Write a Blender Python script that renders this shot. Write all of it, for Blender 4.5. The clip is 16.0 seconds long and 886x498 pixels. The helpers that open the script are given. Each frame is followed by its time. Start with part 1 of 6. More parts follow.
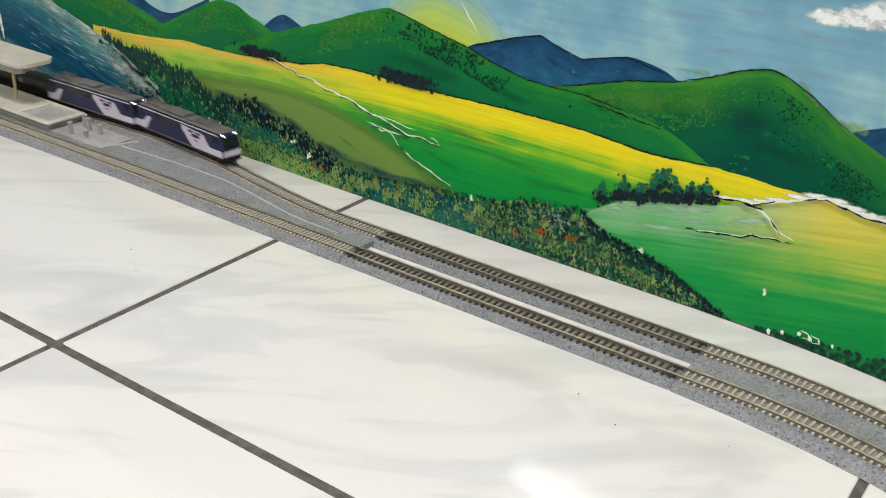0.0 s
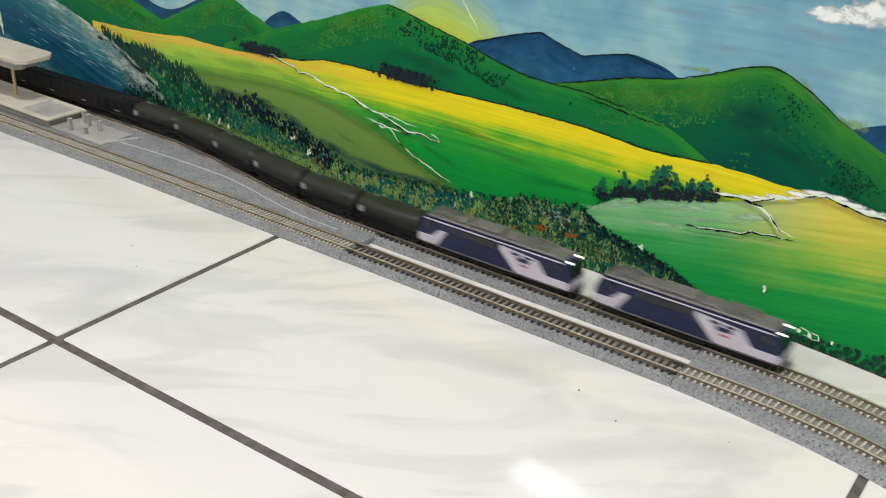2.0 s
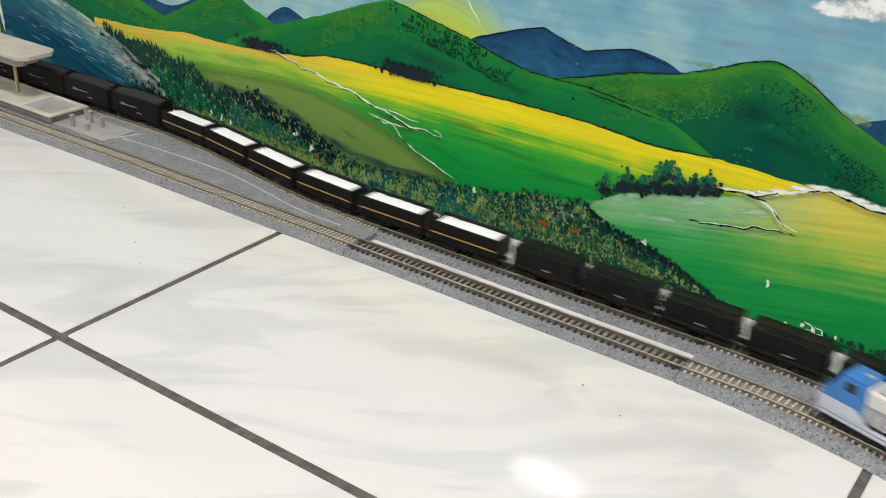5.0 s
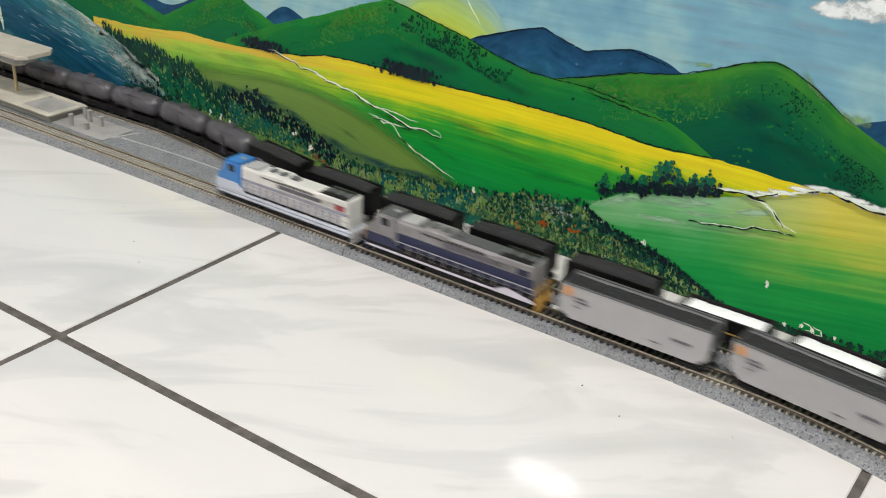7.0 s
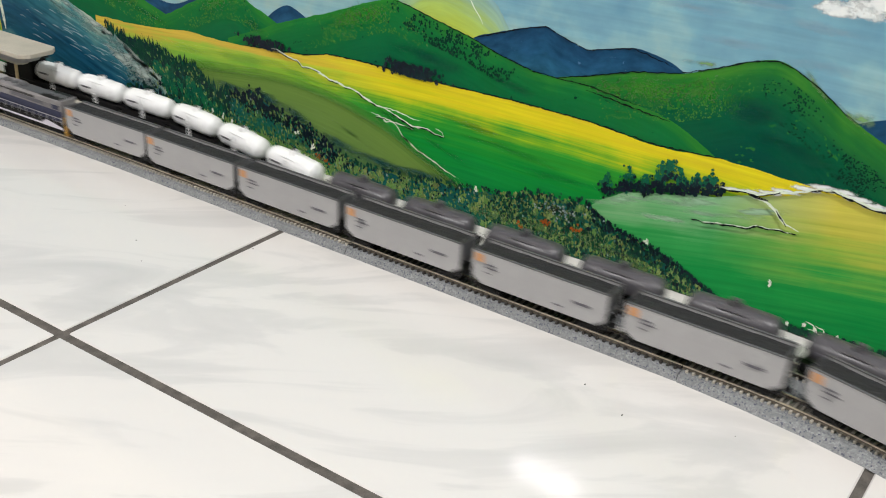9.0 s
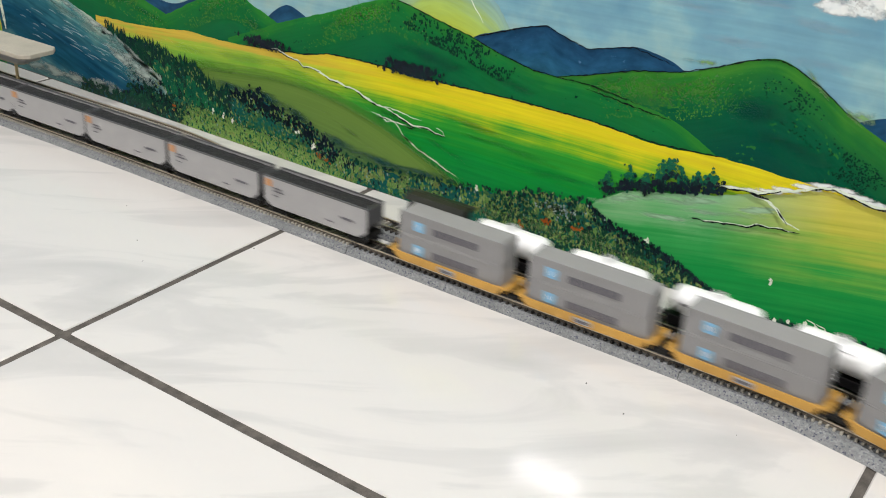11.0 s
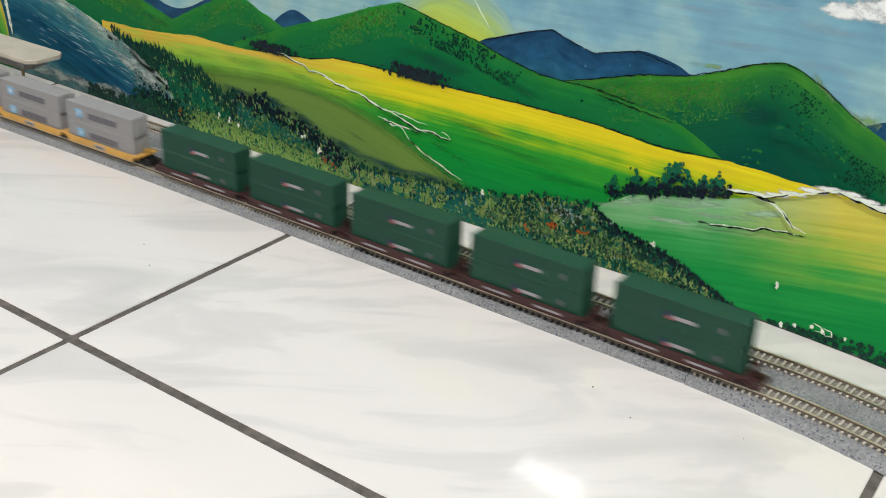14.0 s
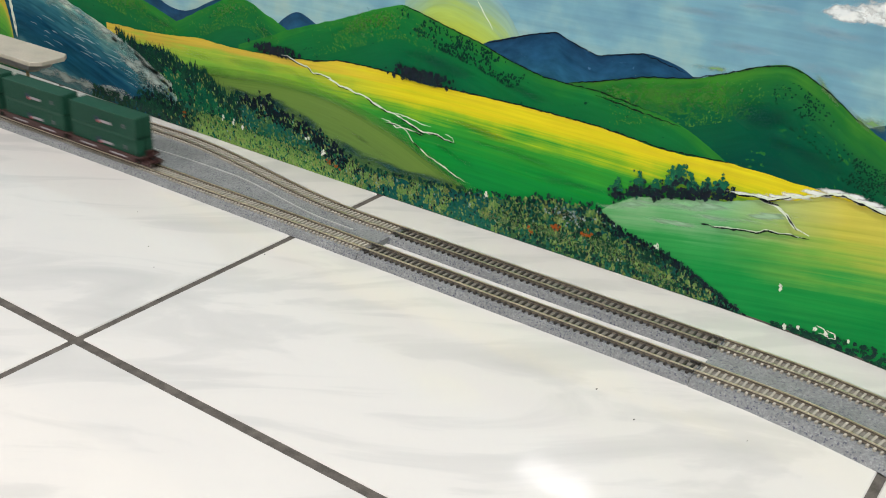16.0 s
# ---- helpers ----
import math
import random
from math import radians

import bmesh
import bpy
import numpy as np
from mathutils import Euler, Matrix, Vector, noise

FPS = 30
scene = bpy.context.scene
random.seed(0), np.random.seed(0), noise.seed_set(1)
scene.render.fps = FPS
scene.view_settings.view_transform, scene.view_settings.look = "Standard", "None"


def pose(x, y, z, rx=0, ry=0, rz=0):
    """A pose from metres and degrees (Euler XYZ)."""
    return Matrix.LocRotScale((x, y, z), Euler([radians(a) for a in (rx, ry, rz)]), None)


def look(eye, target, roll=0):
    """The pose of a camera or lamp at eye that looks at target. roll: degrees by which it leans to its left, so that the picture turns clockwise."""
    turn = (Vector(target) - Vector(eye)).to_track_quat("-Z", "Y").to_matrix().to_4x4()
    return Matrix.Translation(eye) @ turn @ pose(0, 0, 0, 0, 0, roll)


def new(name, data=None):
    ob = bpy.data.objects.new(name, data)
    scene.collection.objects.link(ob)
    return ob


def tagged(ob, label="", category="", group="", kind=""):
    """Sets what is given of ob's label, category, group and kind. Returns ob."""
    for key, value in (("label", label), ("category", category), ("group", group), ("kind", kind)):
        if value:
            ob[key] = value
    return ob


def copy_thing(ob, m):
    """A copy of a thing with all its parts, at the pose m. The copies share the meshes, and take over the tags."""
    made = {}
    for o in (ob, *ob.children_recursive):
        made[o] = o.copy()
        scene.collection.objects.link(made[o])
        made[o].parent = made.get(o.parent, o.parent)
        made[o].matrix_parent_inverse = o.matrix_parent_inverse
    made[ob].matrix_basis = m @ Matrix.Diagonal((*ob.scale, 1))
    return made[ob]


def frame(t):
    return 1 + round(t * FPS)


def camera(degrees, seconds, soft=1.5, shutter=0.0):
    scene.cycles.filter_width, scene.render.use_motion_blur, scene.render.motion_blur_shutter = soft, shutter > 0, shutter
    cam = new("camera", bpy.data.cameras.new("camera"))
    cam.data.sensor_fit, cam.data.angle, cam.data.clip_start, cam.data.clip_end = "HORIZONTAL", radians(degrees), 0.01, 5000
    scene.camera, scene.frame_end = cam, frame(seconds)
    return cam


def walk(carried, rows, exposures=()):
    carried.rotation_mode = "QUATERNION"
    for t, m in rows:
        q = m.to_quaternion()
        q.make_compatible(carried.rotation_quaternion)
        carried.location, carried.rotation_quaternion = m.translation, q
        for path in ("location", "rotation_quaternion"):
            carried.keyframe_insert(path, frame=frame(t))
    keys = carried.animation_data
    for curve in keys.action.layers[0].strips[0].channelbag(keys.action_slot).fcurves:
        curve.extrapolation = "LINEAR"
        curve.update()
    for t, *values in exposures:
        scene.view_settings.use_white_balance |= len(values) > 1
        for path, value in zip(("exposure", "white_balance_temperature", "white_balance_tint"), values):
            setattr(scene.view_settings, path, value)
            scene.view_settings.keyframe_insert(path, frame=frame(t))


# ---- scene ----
cam = camera(46.51, 16.0, soft=1.0, shutter=0.8)

# seconds, eye x, y, z, heading, downward tilt, roll
PATH = [
    (0.0, 0.0060, 0.0070, 0.3087, 124.399, 25.812, 2.746),
    (0.5, 0.0057, 0.0066, 0.3088, 124.348, 25.881, 2.689),
    (1.0, 0.0055, 0.0063, 0.3089, 124.348, 25.905, 2.754),
    (1.5, 0.0052, 0.0059, 0.3089, 124.264, 26.003, 2.835),
    (2.0, 0.0050, 0.0056, 0.3090, 124.253, 26.005, 2.873),
    (2.5, 0.0048, 0.0054, 0.3090, 124.195, 25.958, 2.798),
    (3.0, 0.0045, 0.0051, 0.3090, 124.229, 26.018, 2.600),
    (3.5, 0.0043, 0.0049, 0.3090, 124.222, 26.023, 2.552),
    (4.0, 0.0041, 0.0047, 0.3090, 124.178, 26.208, 2.679),
    (6.5, 0.0030, 0.0039, 0.3088, 124.305, 26.246, 2.712),
    (7.0, 0.0028, 0.0038, 0.3087, 124.126, 26.226, 2.890),
    (7.5, 0.0026, 0.0036, 0.3087, 124.270, 26.083, 2.924),
    (8.0, 0.0024, 0.0035, 0.3086, 124.133, 26.112, 2.919),
    (8.5, 0.0022, 0.0034, 0.3086, 124.093, 26.184, 2.942),
    (9.0, 0.0021, 0.0032, 0.3086, 124.184, 26.279, 2.886),
    (11.5, 0.0014, 0.0025, 0.3086, 124.168, 26.332, 2.753),
    (12.0, 0.0012, 0.0023, 0.3086, 124.179, 26.386, 2.734),
    (12.5, 0.0012, 0.0021, 0.3087, 124.239, 26.477, 2.737),
    (13.0, 0.0011, 0.0019, 0.3088, 124.245, 26.395, 2.772),
    (13.5, 0.0010, 0.0017, 0.3089, 124.274, 26.297, 2.725),
    (14.0, 0.0009, 0.0014, 0.3091, 124.439, 26.129, 2.565),
    (14.5, 0.0009, 0.0011, 0.3093, 124.509, 26.130, 2.436),
    (15.0, 0.0009, 0.0008, 0.3095, 124.547, 26.197, 2.489),
    (15.5, 0.0009, 0.0005, 0.3097, 124.440, 26.133, 2.638),
    (16.0, 0.0009, 0.0001, 0.3100, 124.608, 26.056, 2.535),
]


def gaze(x, y, z, heading, tilt, roll):
    a, b = radians(heading), radians(tilt)
    way = Vector((math.cos(a) * math.cos(b), math.sin(a) * math.cos(b), -math.sin(b)))
    eye = Vector((x, y, z))
    return look(eye, eye + way, roll)


walk(cam, [(r[0], gaze(*r[1:])) for r in PATH])

# ---- world and lamps ----
world = bpy.data.worlds.new("room_air")
scene.world = world
world.use_nodes = True
world.node_tree.nodes["Background"].inputs[0].default_value = (0.9, 0.95, 1.0, 1)
world.node_tree.nodes["Background"].inputs[1].default_value = 0.03
scene.view_settings.exposure = 0.0


def lamp(x, y, z, watts, sx, sy, color):
    d = bpy.data.lights.new("tube_light", "AREA")
    d.shape, d.size, d.size_y, d.energy, d.color = "RECTANGLE", sx, sy, watts, color
    ob = new("tube_light", d)
    ob.matrix_world = pose(x, y, z)
    return ob


LAMPS = [(-1.64, -2.18, 65), (0.70, -0.45, 69)]
for lx, ly, watts in LAMPS:
    lamp(lx, ly, 2.60, watts, 0.34, 0.16, (1.0, 0.985, 0.985))

# ---- materials ----
def mat(name, color=(0.5, 0.5, 0.5), rough=0.5, metal=0.0, spread=0.12, scale=60.0, bump=0.0, bump_scale=400.0, coat=0.0, spec=0.5):
    """A painted or plastic surface with uneven tone at two scales."""
    m = bpy.data.materials.new(name)
    m.use_nodes = True
    n, l = m.node_tree.nodes, m.node_tree.links
    b = n["Principled BSDF"]
    b.inputs["Metallic"].default_value = metal
    b.inputs["Coat Weight"].default_value = coat
    b.inputs["Specular IOR Level"].default_value = spec
    tc = n.new("ShaderNodeTexCoord")
    big, fine = n.new("ShaderNodeTexNoise"), n.new("ShaderNodeTexNoise")
    big.inputs["Scale"].default_value, fine.inputs["Scale"].default_value = scale, scale * 9
    big.inputs["Detail"].default_value, fine.inputs["Detail"].default_value = 4, 3
    l.new(tc.outputs["Object"], big.inputs["Vector"])
    l.new(tc.outputs["Object"], fine.inputs["Vector"])
    add = n.new("ShaderNodeMath")
    add.operation = "MULTIPLY_ADD"
    add.inputs[1].default_value = 0.4
    l.new(fine.outputs["Fac"], add.inputs[0])
    l.new(big.outputs["Fac"], add.inputs[2])
    ramp = n.new("ShaderNodeValToRGB")
    ramp.color_ramp.elements[0].position, ramp.color_ramp.elements[1].position = 0.45, 0.95
    lo, hi = [c * (1 - spread) for c in color], [min(1, c * (1 + spread)) for c in color]
    ramp.color_ramp.elements[0].color, ramp.color_ramp.elements[1].color = (*lo, 1), (*hi, 1)
    l.new(add.outputs[0], ramp.inputs[0])
    l.new(ramp.outputs[0], b.inputs["Base Color"])
    rr = n.new("ShaderNodeMapRange")
    rr.inputs[3].default_value, rr.inputs[4].default_value = max(0.02, rough - 0.08), min(1, rough + 0.08)
    l.new(big.outputs["Fac"], rr.inputs[0])
    l.new(rr.outputs[0], b.inputs["Roughness"])
    if bump:
        t = n.new("ShaderNodeTexNoise")
        t.inputs["Scale"].default_value, t.inputs["Detail"].default_value = bump_scale, 4
        l.new(tc.outputs["Object"], t.inputs["Vector"])
        bp = n.new("ShaderNodeBump")
        bp.inputs["Strength"].default_value, bp.inputs["Distance"].default_value = bump, 0.001
        l.new(t.outputs["Fac"], bp.inputs["Height"])
        l.new(bp.outputs[0], b.inputs["Normal"])
    return m


def paint(name, stops, depth=0.06, streak=0.35, along=18.0, across=420.0, speck=None, speck_at=0.62, rough=0.09, hairs=0.3, stops2=None, x_from=0.0, x_to=1.0, spec=0.06, blot=0.5, fade=0.0):
    """Brushed wall paint. stops: (0..1 below the painted edge, colour); streaks run along the edge. speck: colour of dabbed spots."""
    m = bpy.data.materials.new(name)
    m.use_nodes = True
    n, l = m.node_tree.nodes, m.node_tree.links
    b = n["Principled BSDF"]
    uv = n.new("ShaderNodeUVMap")
    uv.uv_map = "brush"
    mp = n.new("ShaderNodeMapping")
    mp.inputs["Scale"].default_value = (along, across, 1)
    l.new(uv.outputs[0], mp.inputs[0])
    st = n.new("ShaderNodeTexNoise")
    st.inputs["Scale"].default_value, st.inputs["Detail"].default_value, st.inputs["Roughness"].default_value = 1.0, 5, 0.65
    l.new(mp.outputs[0], st.inputs["Vector"])
    bl = n.new("ShaderNodeTexNoise")
    bl.inputs["Scale"].default_value, bl.inputs["Detail"].default_value = 28, 4
    l.new(uv.outputs[0], bl.inputs["Vector"])
    sx = n.new("ShaderNodeSeparateXYZ")
    l.new(uv.outputs[0], sx.inputs[0])
    v = n.new("ShaderNodeMath")
    v.operation = "DIVIDE"
    v.inputs[1].default_value = depth
    l.new(sx.outputs[1], v.inputs[0])

    def plus(a, src, k):
        c = n.new("ShaderNodeMath")
        c.operation = "SUBTRACT"
        c.inputs[1].default_value = 0.5
        l.new(src, c.inputs[0])
        d = n.new("ShaderNodeMath")
        d.operation = "MULTIPLY_ADD"
        d.inputs[1].default_value = k
        l.new(c.outputs[0], d.inputs[0])
        l.new(a, d.inputs[2])
        return d.outputs[0]

    f = plus(plus(v.outputs[0], st.outputs["Fac"], streak * 2), bl.outputs["Fac"], blot)
    ramp = n.new("ShaderNodeValToRGB")
    e = ramp.color_ramp.elements
    while len(e) < len(stops):
        e.new(0.5)
    for k, (p, c) in enumerate(stops):
        e[k].position, e[k].color = p, (*c, 1)
    l.new(f, ramp.inputs[0])
    col = ramp.outputs[0]
    if stops2:
        r2 = n.new("ShaderNodeValToRGB")
        e2 = r2.color_ramp.elements
        while len(e2) < len(stops2):
            e2.new(0.5)
        for k, (p, c) in enumerate(stops2):
            e2[k].position, e2[k].color = p, (*c, 1)
        l.new(f, r2.inputs[0])
        mr = n.new("ShaderNodeMapRange")
        mr.inputs[1].default_value, mr.inputs[2].default_value = x_from, x_to
        wob = plus(sx.outputs[0], st.outputs["Fac"], 0.25 * abs(x_to - x_from))
        l.new(wob, mr.inputs[0])
        m2 = n.new("ShaderNodeMix")
        m2.data_type = "RGBA"
        l.new(mr.outputs[0], m2.inputs[0])
        l.new(col, m2.inputs[6])
        l.new(r2.outputs[0], m2.inputs[7])
        col = m2.outputs[2]
    if speck:
        sp = n.new("ShaderNodeTexNoise")
        sp.inputs["Scale"].default_value, sp.inputs["Detail"].default_value = 260, 3
        l.new(uv.outputs[0], sp.inputs["Vector"])
        md = plus(sp.outputs["Fac"], bl.outputs["Fac"], 0.7)
        th = n.new("ShaderNodeMapRange")
        th.inputs[1].default_value, th.inputs[2].default_value = speck_at, speck_at + 0.05
        l.new(md, th.inputs[0])
        mx = n.new("ShaderNodeMix")
        mx.data_type = "RGBA"
        l.new(th.outputs[0], mx.inputs[0])
        l.new(col, mx.inputs[6])
        mx.inputs[7].default_value = (*speck, 1)
        col = mx.outputs[2]
    hair = n.new("ShaderNodeTexNoise")
    hair.inputs["Scale"].default_value, hair.inputs["Detail"].default_value = 2.6, 4
    l.new(mp.outputs[0], hair.inputs["Vector"])
    hr = n.new("ShaderNodeMapRange")
    hr.inputs[1].default_value, hr.inputs[2].default_value = 0.3, 0.7
    hr.inputs[3].default_value, hr.inputs[4].default_value = 1 - hairs, 1 + hairs
    l.new(hair.outputs["Fac"], hr.inputs[0])
    vm = n.new("ShaderNodeVectorMath")
    vm.operation = "MULTIPLY"
    l.new(col, vm.inputs[0])
    l.new(hr.outputs[0], vm.inputs[1])
    l.new(vm.outputs[0], b.inputs["Base Color"])
    b.inputs["Roughness"].default_value = rough
    b.inputs["Specular IOR Level"].default_value = spec
    bp = n.new("ShaderNodeBump")
    bp.inputs["Strength"].default_value, bp.inputs["Distance"].default_value = 0.05, 0.0004
    l.new(st.outputs["Fac"], bp.inputs["Height"])
    l.new(bp.outputs[0], b.inputs["Normal"])
    if fade:
        fa = n.new("ShaderNodeMapRange")
        fa.interpolation_type = "SMOOTHSTEP"
        fa.inputs[1].default_value, fa.inputs[2].default_value = 0.0, fade
        l.new(plus(sx.outputs[1], st.outputs["Fac"], fade), fa.inputs[0])
        l.new(fa.outputs[0], b.inputs["Alpha"])
    return m


def soft_paint(name, inner, outer, grain=160.0, ragged=1.2, sharp=1.6, most=1.0, stretch=2.0):
    """Thin paint dabbed with a dry brush: dense in the middle, broken towards the rim."""
    m = bpy.data.materials.new(name)
    m.use_nodes = True
    n, l = m.node_tree.nodes, m.node_tree.links
    b = n["Principled BSDF"]
    uv = n.new("ShaderNodeUVMap")
    uv.uv_map = "brush"
    ln = n.new("ShaderNodeVectorMath")
    ln.operation = "LENGTH"
    l.new(uv.outputs[0], ln.inputs[0])
    tc = n.new("ShaderNodeTexCoord")
    mp = n.new("ShaderNodeMapping")
    mp.inputs["Scale"].default_value = (grain / stretch, grain, grain)
    l.new(tc.outputs["Object"], mp.inputs[0])
    no = n.new("ShaderNodeTexNoise")
    no.inputs["Scale"].default_value, no.inputs["Detail"].default_value, no.inputs["Roughness"].default_value = 1.0, 6, 0.62
    l.new(mp.outputs[0], no.inputs["Vector"])
    a = n.new("ShaderNodeMath")
    a.operation = "MULTIPLY_ADD"
    a.inputs[1].default_value, a.inputs[2].default_value = ragged * 2, 1.0 - ragged
    l.new(no.outputs["Fac"], a.inputs[0])
    d = n.new("ShaderNodeMath")
    d.operation = "SUBTRACT"
    l.new(a.outputs[0], d.inputs[0])
    l.new(ln.outputs["Value"], d.inputs[1])
    mr = n.new("ShaderNodeMapRange")
    mr.interpolation_type = "SMOOTHSTEP"
    mr.inputs[1].default_value, mr.inputs[2].default_value = 0.0, 1.0 / sharp
    mr.inputs[4].default_value = most
    l.new(d.outputs[0], mr.inputs[0])
    l.new(mr.outputs[0], b.inputs["Alpha"])
    mx = n.new("ShaderNodeMix")
    mx.data_type = "RGBA"
    l.new(no.outputs["Fac"], mx.inputs[0])
    mx.inputs[6].default_value, mx.inputs[7].default_value = (*outer, 1), (*inner, 1)
    l.new(mx.outputs[2], b.inputs["Base Color"])
    b.inputs["Roughness"].default_value = 0.3
    b.inputs["Specular IOR Level"].default_value = 0.1
    return m


def dab_paint(name, colors, rough=0.2, mix=0.45, holes=0.40):
    """Paint of single brush dabs: each dab starts from one of the colours, is streaked with its neighbours and breaks up where the brush ran dry."""
    m = bpy.data.materials.new(name)
    m.use_nodes = True
    n, l = m.node_tree.nodes, m.node_tree.links
    b = n["Principled BSDF"]
    g = n.new("ShaderNodeNewGeometry")
    tc = n.new("ShaderNodeTexCoord")
    far = n.new("ShaderNodeMath")
    far.operation, far.inputs[1].default_value = "MULTIPLY", 37.0
    l.new(g.outputs["Random Per Island"], far.inputs[0])
    va = n.new("ShaderNodeVectorMath")
    l.new(tc.outputs["Object"], va.inputs[0])
    l.new(far.outputs[0], va.inputs[1])
    mp = n.new("ShaderNodeMapping")
    mp.inputs["Rotation"].default_value = (0, radians(25), 0)
    mp.inputs["Scale"].default_value = (1400, 300, 420)
    l.new(va.outputs[0], mp.inputs[0])
    no = n.new("ShaderNodeTexNoise")
    no.inputs["Scale"].default_value, no.inputs["Detail"].default_value, no.inputs["Roughness"].default_value = 0.8, 4, 0.6
    l.new(mp.outputs[0], no.inputs["Vector"])
    c = n.new("ShaderNodeMath")
    c.operation, c.inputs[1].default_value = "SUBTRACT", 0.5
    l.new(no.outputs["Fac"], c.inputs[0])
    d = n.new("ShaderNodeMath")
    d.operation, d.inputs[1].default_value = "MULTIPLY_ADD", mix * 2
    l.new(c.outputs[0], d.inputs[0])
    l.new(g.outputs["Random Per Island"], d.inputs[2])
    if len(colors) == 1:
        colors = colors * 2
    ramp = n.new("ShaderNodeValToRGB")
    e = ramp.color_ramp.elements
    while len(e) < len(colors):
        e.new(0.5)
    for k, col in enumerate(colors):
        e[k].position, e[k].color = k / (len(colors) - 1), (*col, 1)
    l.new(d.outputs[0], ramp.inputs[0])
    l.new(ramp.outputs[0], b.inputs["Base Color"])
    th = n.new("ShaderNodeMapRange")
    th.inputs[1].default_value, th.inputs[2].default_value = holes - 0.03, holes + 0.03
    l.new(no.outputs["Fac"], th.inputs[0])
    l.new(th.outputs[0], b.inputs["Alpha"])
    b.inputs["Roughness"].default_value = rough
    b.inputs["Specular IOR Level"].default_value = 0.08
    return m


def glow(name, color, strength):
    m = bpy.data.materials.new(name)
    m.use_nodes = True
    b = m.node_tree.nodes["Principled BSDF"]
    b.inputs["Base Color"].default_value = (*color, 1)
    b.inputs["Emission Color"].default_value = (*color, 1)
    b.inputs["Emission Strength"].default_value = strength
    return m


def marble():
    """Glazed white tile with soft grey veins that run the same way on every tile."""
    m = bpy.data.materials.new("marble_tile")
    m.use_nodes = True
    n, l = m.node_tree.nodes, m.node_tree.links
    b = n["Principled BSDF"]
    g = n.new("ShaderNodeNewGeometry")
    oi = n.new("ShaderNodeObjectInfo")
    mp = n.new("ShaderNodeMapping")
    mp.inputs["Rotation"].default_value = (0, 0, radians(-36))
    l.new(g.outputs["Position"], mp.inputs[0])
    ms = n.new("ShaderNodeMapping")
    ms.inputs["Scale"].default_value = (6, 20, 1)
    l.new(mp.outputs[0], ms.inputs[0])
    va = n.new("ShaderNodeVectorMath")
    l.new(ms.outputs[0], va.inputs[0])
    l.new(oi.outputs["Random"], va.inputs[1])
    t = n.new("ShaderNodeTexNoise")
    t.inputs["Scale"].default_value, t.inputs["Detail"].default_value, t.inputs["Distortion"].default_value = 1.0, 6, 1.2
    l.new(va.outputs[0], t.inputs["Vector"])
    r = n.new("ShaderNodeValToRGB")
    e = r.color_ramp.elements
    e.new(0.5), e.new(0.6)
    for k, (p, c) in enumerate([(0.40, (0.628, 0.606, 0.576)), (0.50, (0.618, 0.598, 0.571)), (0.56, (0.562, 0.547, 0.526)), (0.75, (0.500, 0.491, 0.474))]):
        e[k].position, e[k].color = p, (*c, 1)
    l.new(t.outputs["Fac"], r.inputs[0])
    l.new(r.outputs[0], b.inputs["Base Color"])
    b.inputs["Roughness"].default_value = 0.05
    wv = n.new("ShaderNodeTexNoise")
    wv.inputs["Scale"].default_value, wv.inputs["Detail"].default_value = 55, 2
    l.new(g.outputs["Position"], wv.inputs["Vector"])
    bp = n.new("ShaderNodeBump")
    bp.inputs["Strength"].default_value, bp.inputs["Distance"].default_value = 0.05, 0.001
    l.new(wv.outputs["Fac"], bp.inputs["Height"])
    l.new(bp.outputs[0], b.inputs["Normal"])
    return m


def ballast():
    """Moulded grey roadbed with dark and light grains."""
    m = bpy.data.materials.new("grey_ballast")
    m.use_nodes = True
    n, l = m.node_tree.nodes, m.node_tree.links
    b = n["Principled BSDF"]
    g = n.new("ShaderNodeNewGeometry")
    t, u = n.new("ShaderNodeTexVoronoi"), n.new("ShaderNodeTexNoise")
    t.inputs["Scale"].default_value, u.inputs["Scale"].default_value = 1250, 60
    l.new(g.outputs["Position"], t.inputs["Vector"])
    l.new(g.outputs["Position"], u.inputs["Vector"])
    r = n.new("ShaderNodeValToRGB")
    e = r.color_ramp.elements
    e.new(0.3), e.new(0.8)
    for k, (p, c) in enumerate([(0.0, (0.075, 0.08, 0.12)), (0.16, (0.205, 0.215, 0.220)), (0.8, (0.262, 0.272, 0.275)), (1.0, (0.34, 0.345, 0.345))]):
        e[k].position, e[k].color = p, (*c, 1)
    sx = n.new("ShaderNodeSeparateColor")
    l.new(t.outputs["Color"], sx.inputs[0])
    l.new(sx.outputs[0], r.inputs[0])
    mx = n.new("ShaderNodeMix")
    mx.data_type, mx.blend_type = "RGBA", "MULTIPLY"
    mx.inputs[0].default_value = 0.35
    l.new(r.outputs[0], mx.inputs[6])
    l.new(u.outputs["Fac"], mx.inputs[7])
    l.new(mx.outputs[2], b.inputs["Base Color"])
    b.inputs["Roughness"].default_value = 0.85
    bp = n.new("ShaderNodeBump")
    bp.inputs["Strength"].default_value, bp.inputs["Distance"].default_value = 0.5, 0.0006
    l.new(t.outputs["Distance"], bp.inputs["Height"])
    l.new(bp.outputs[0], b.inputs["Normal"])
    return m


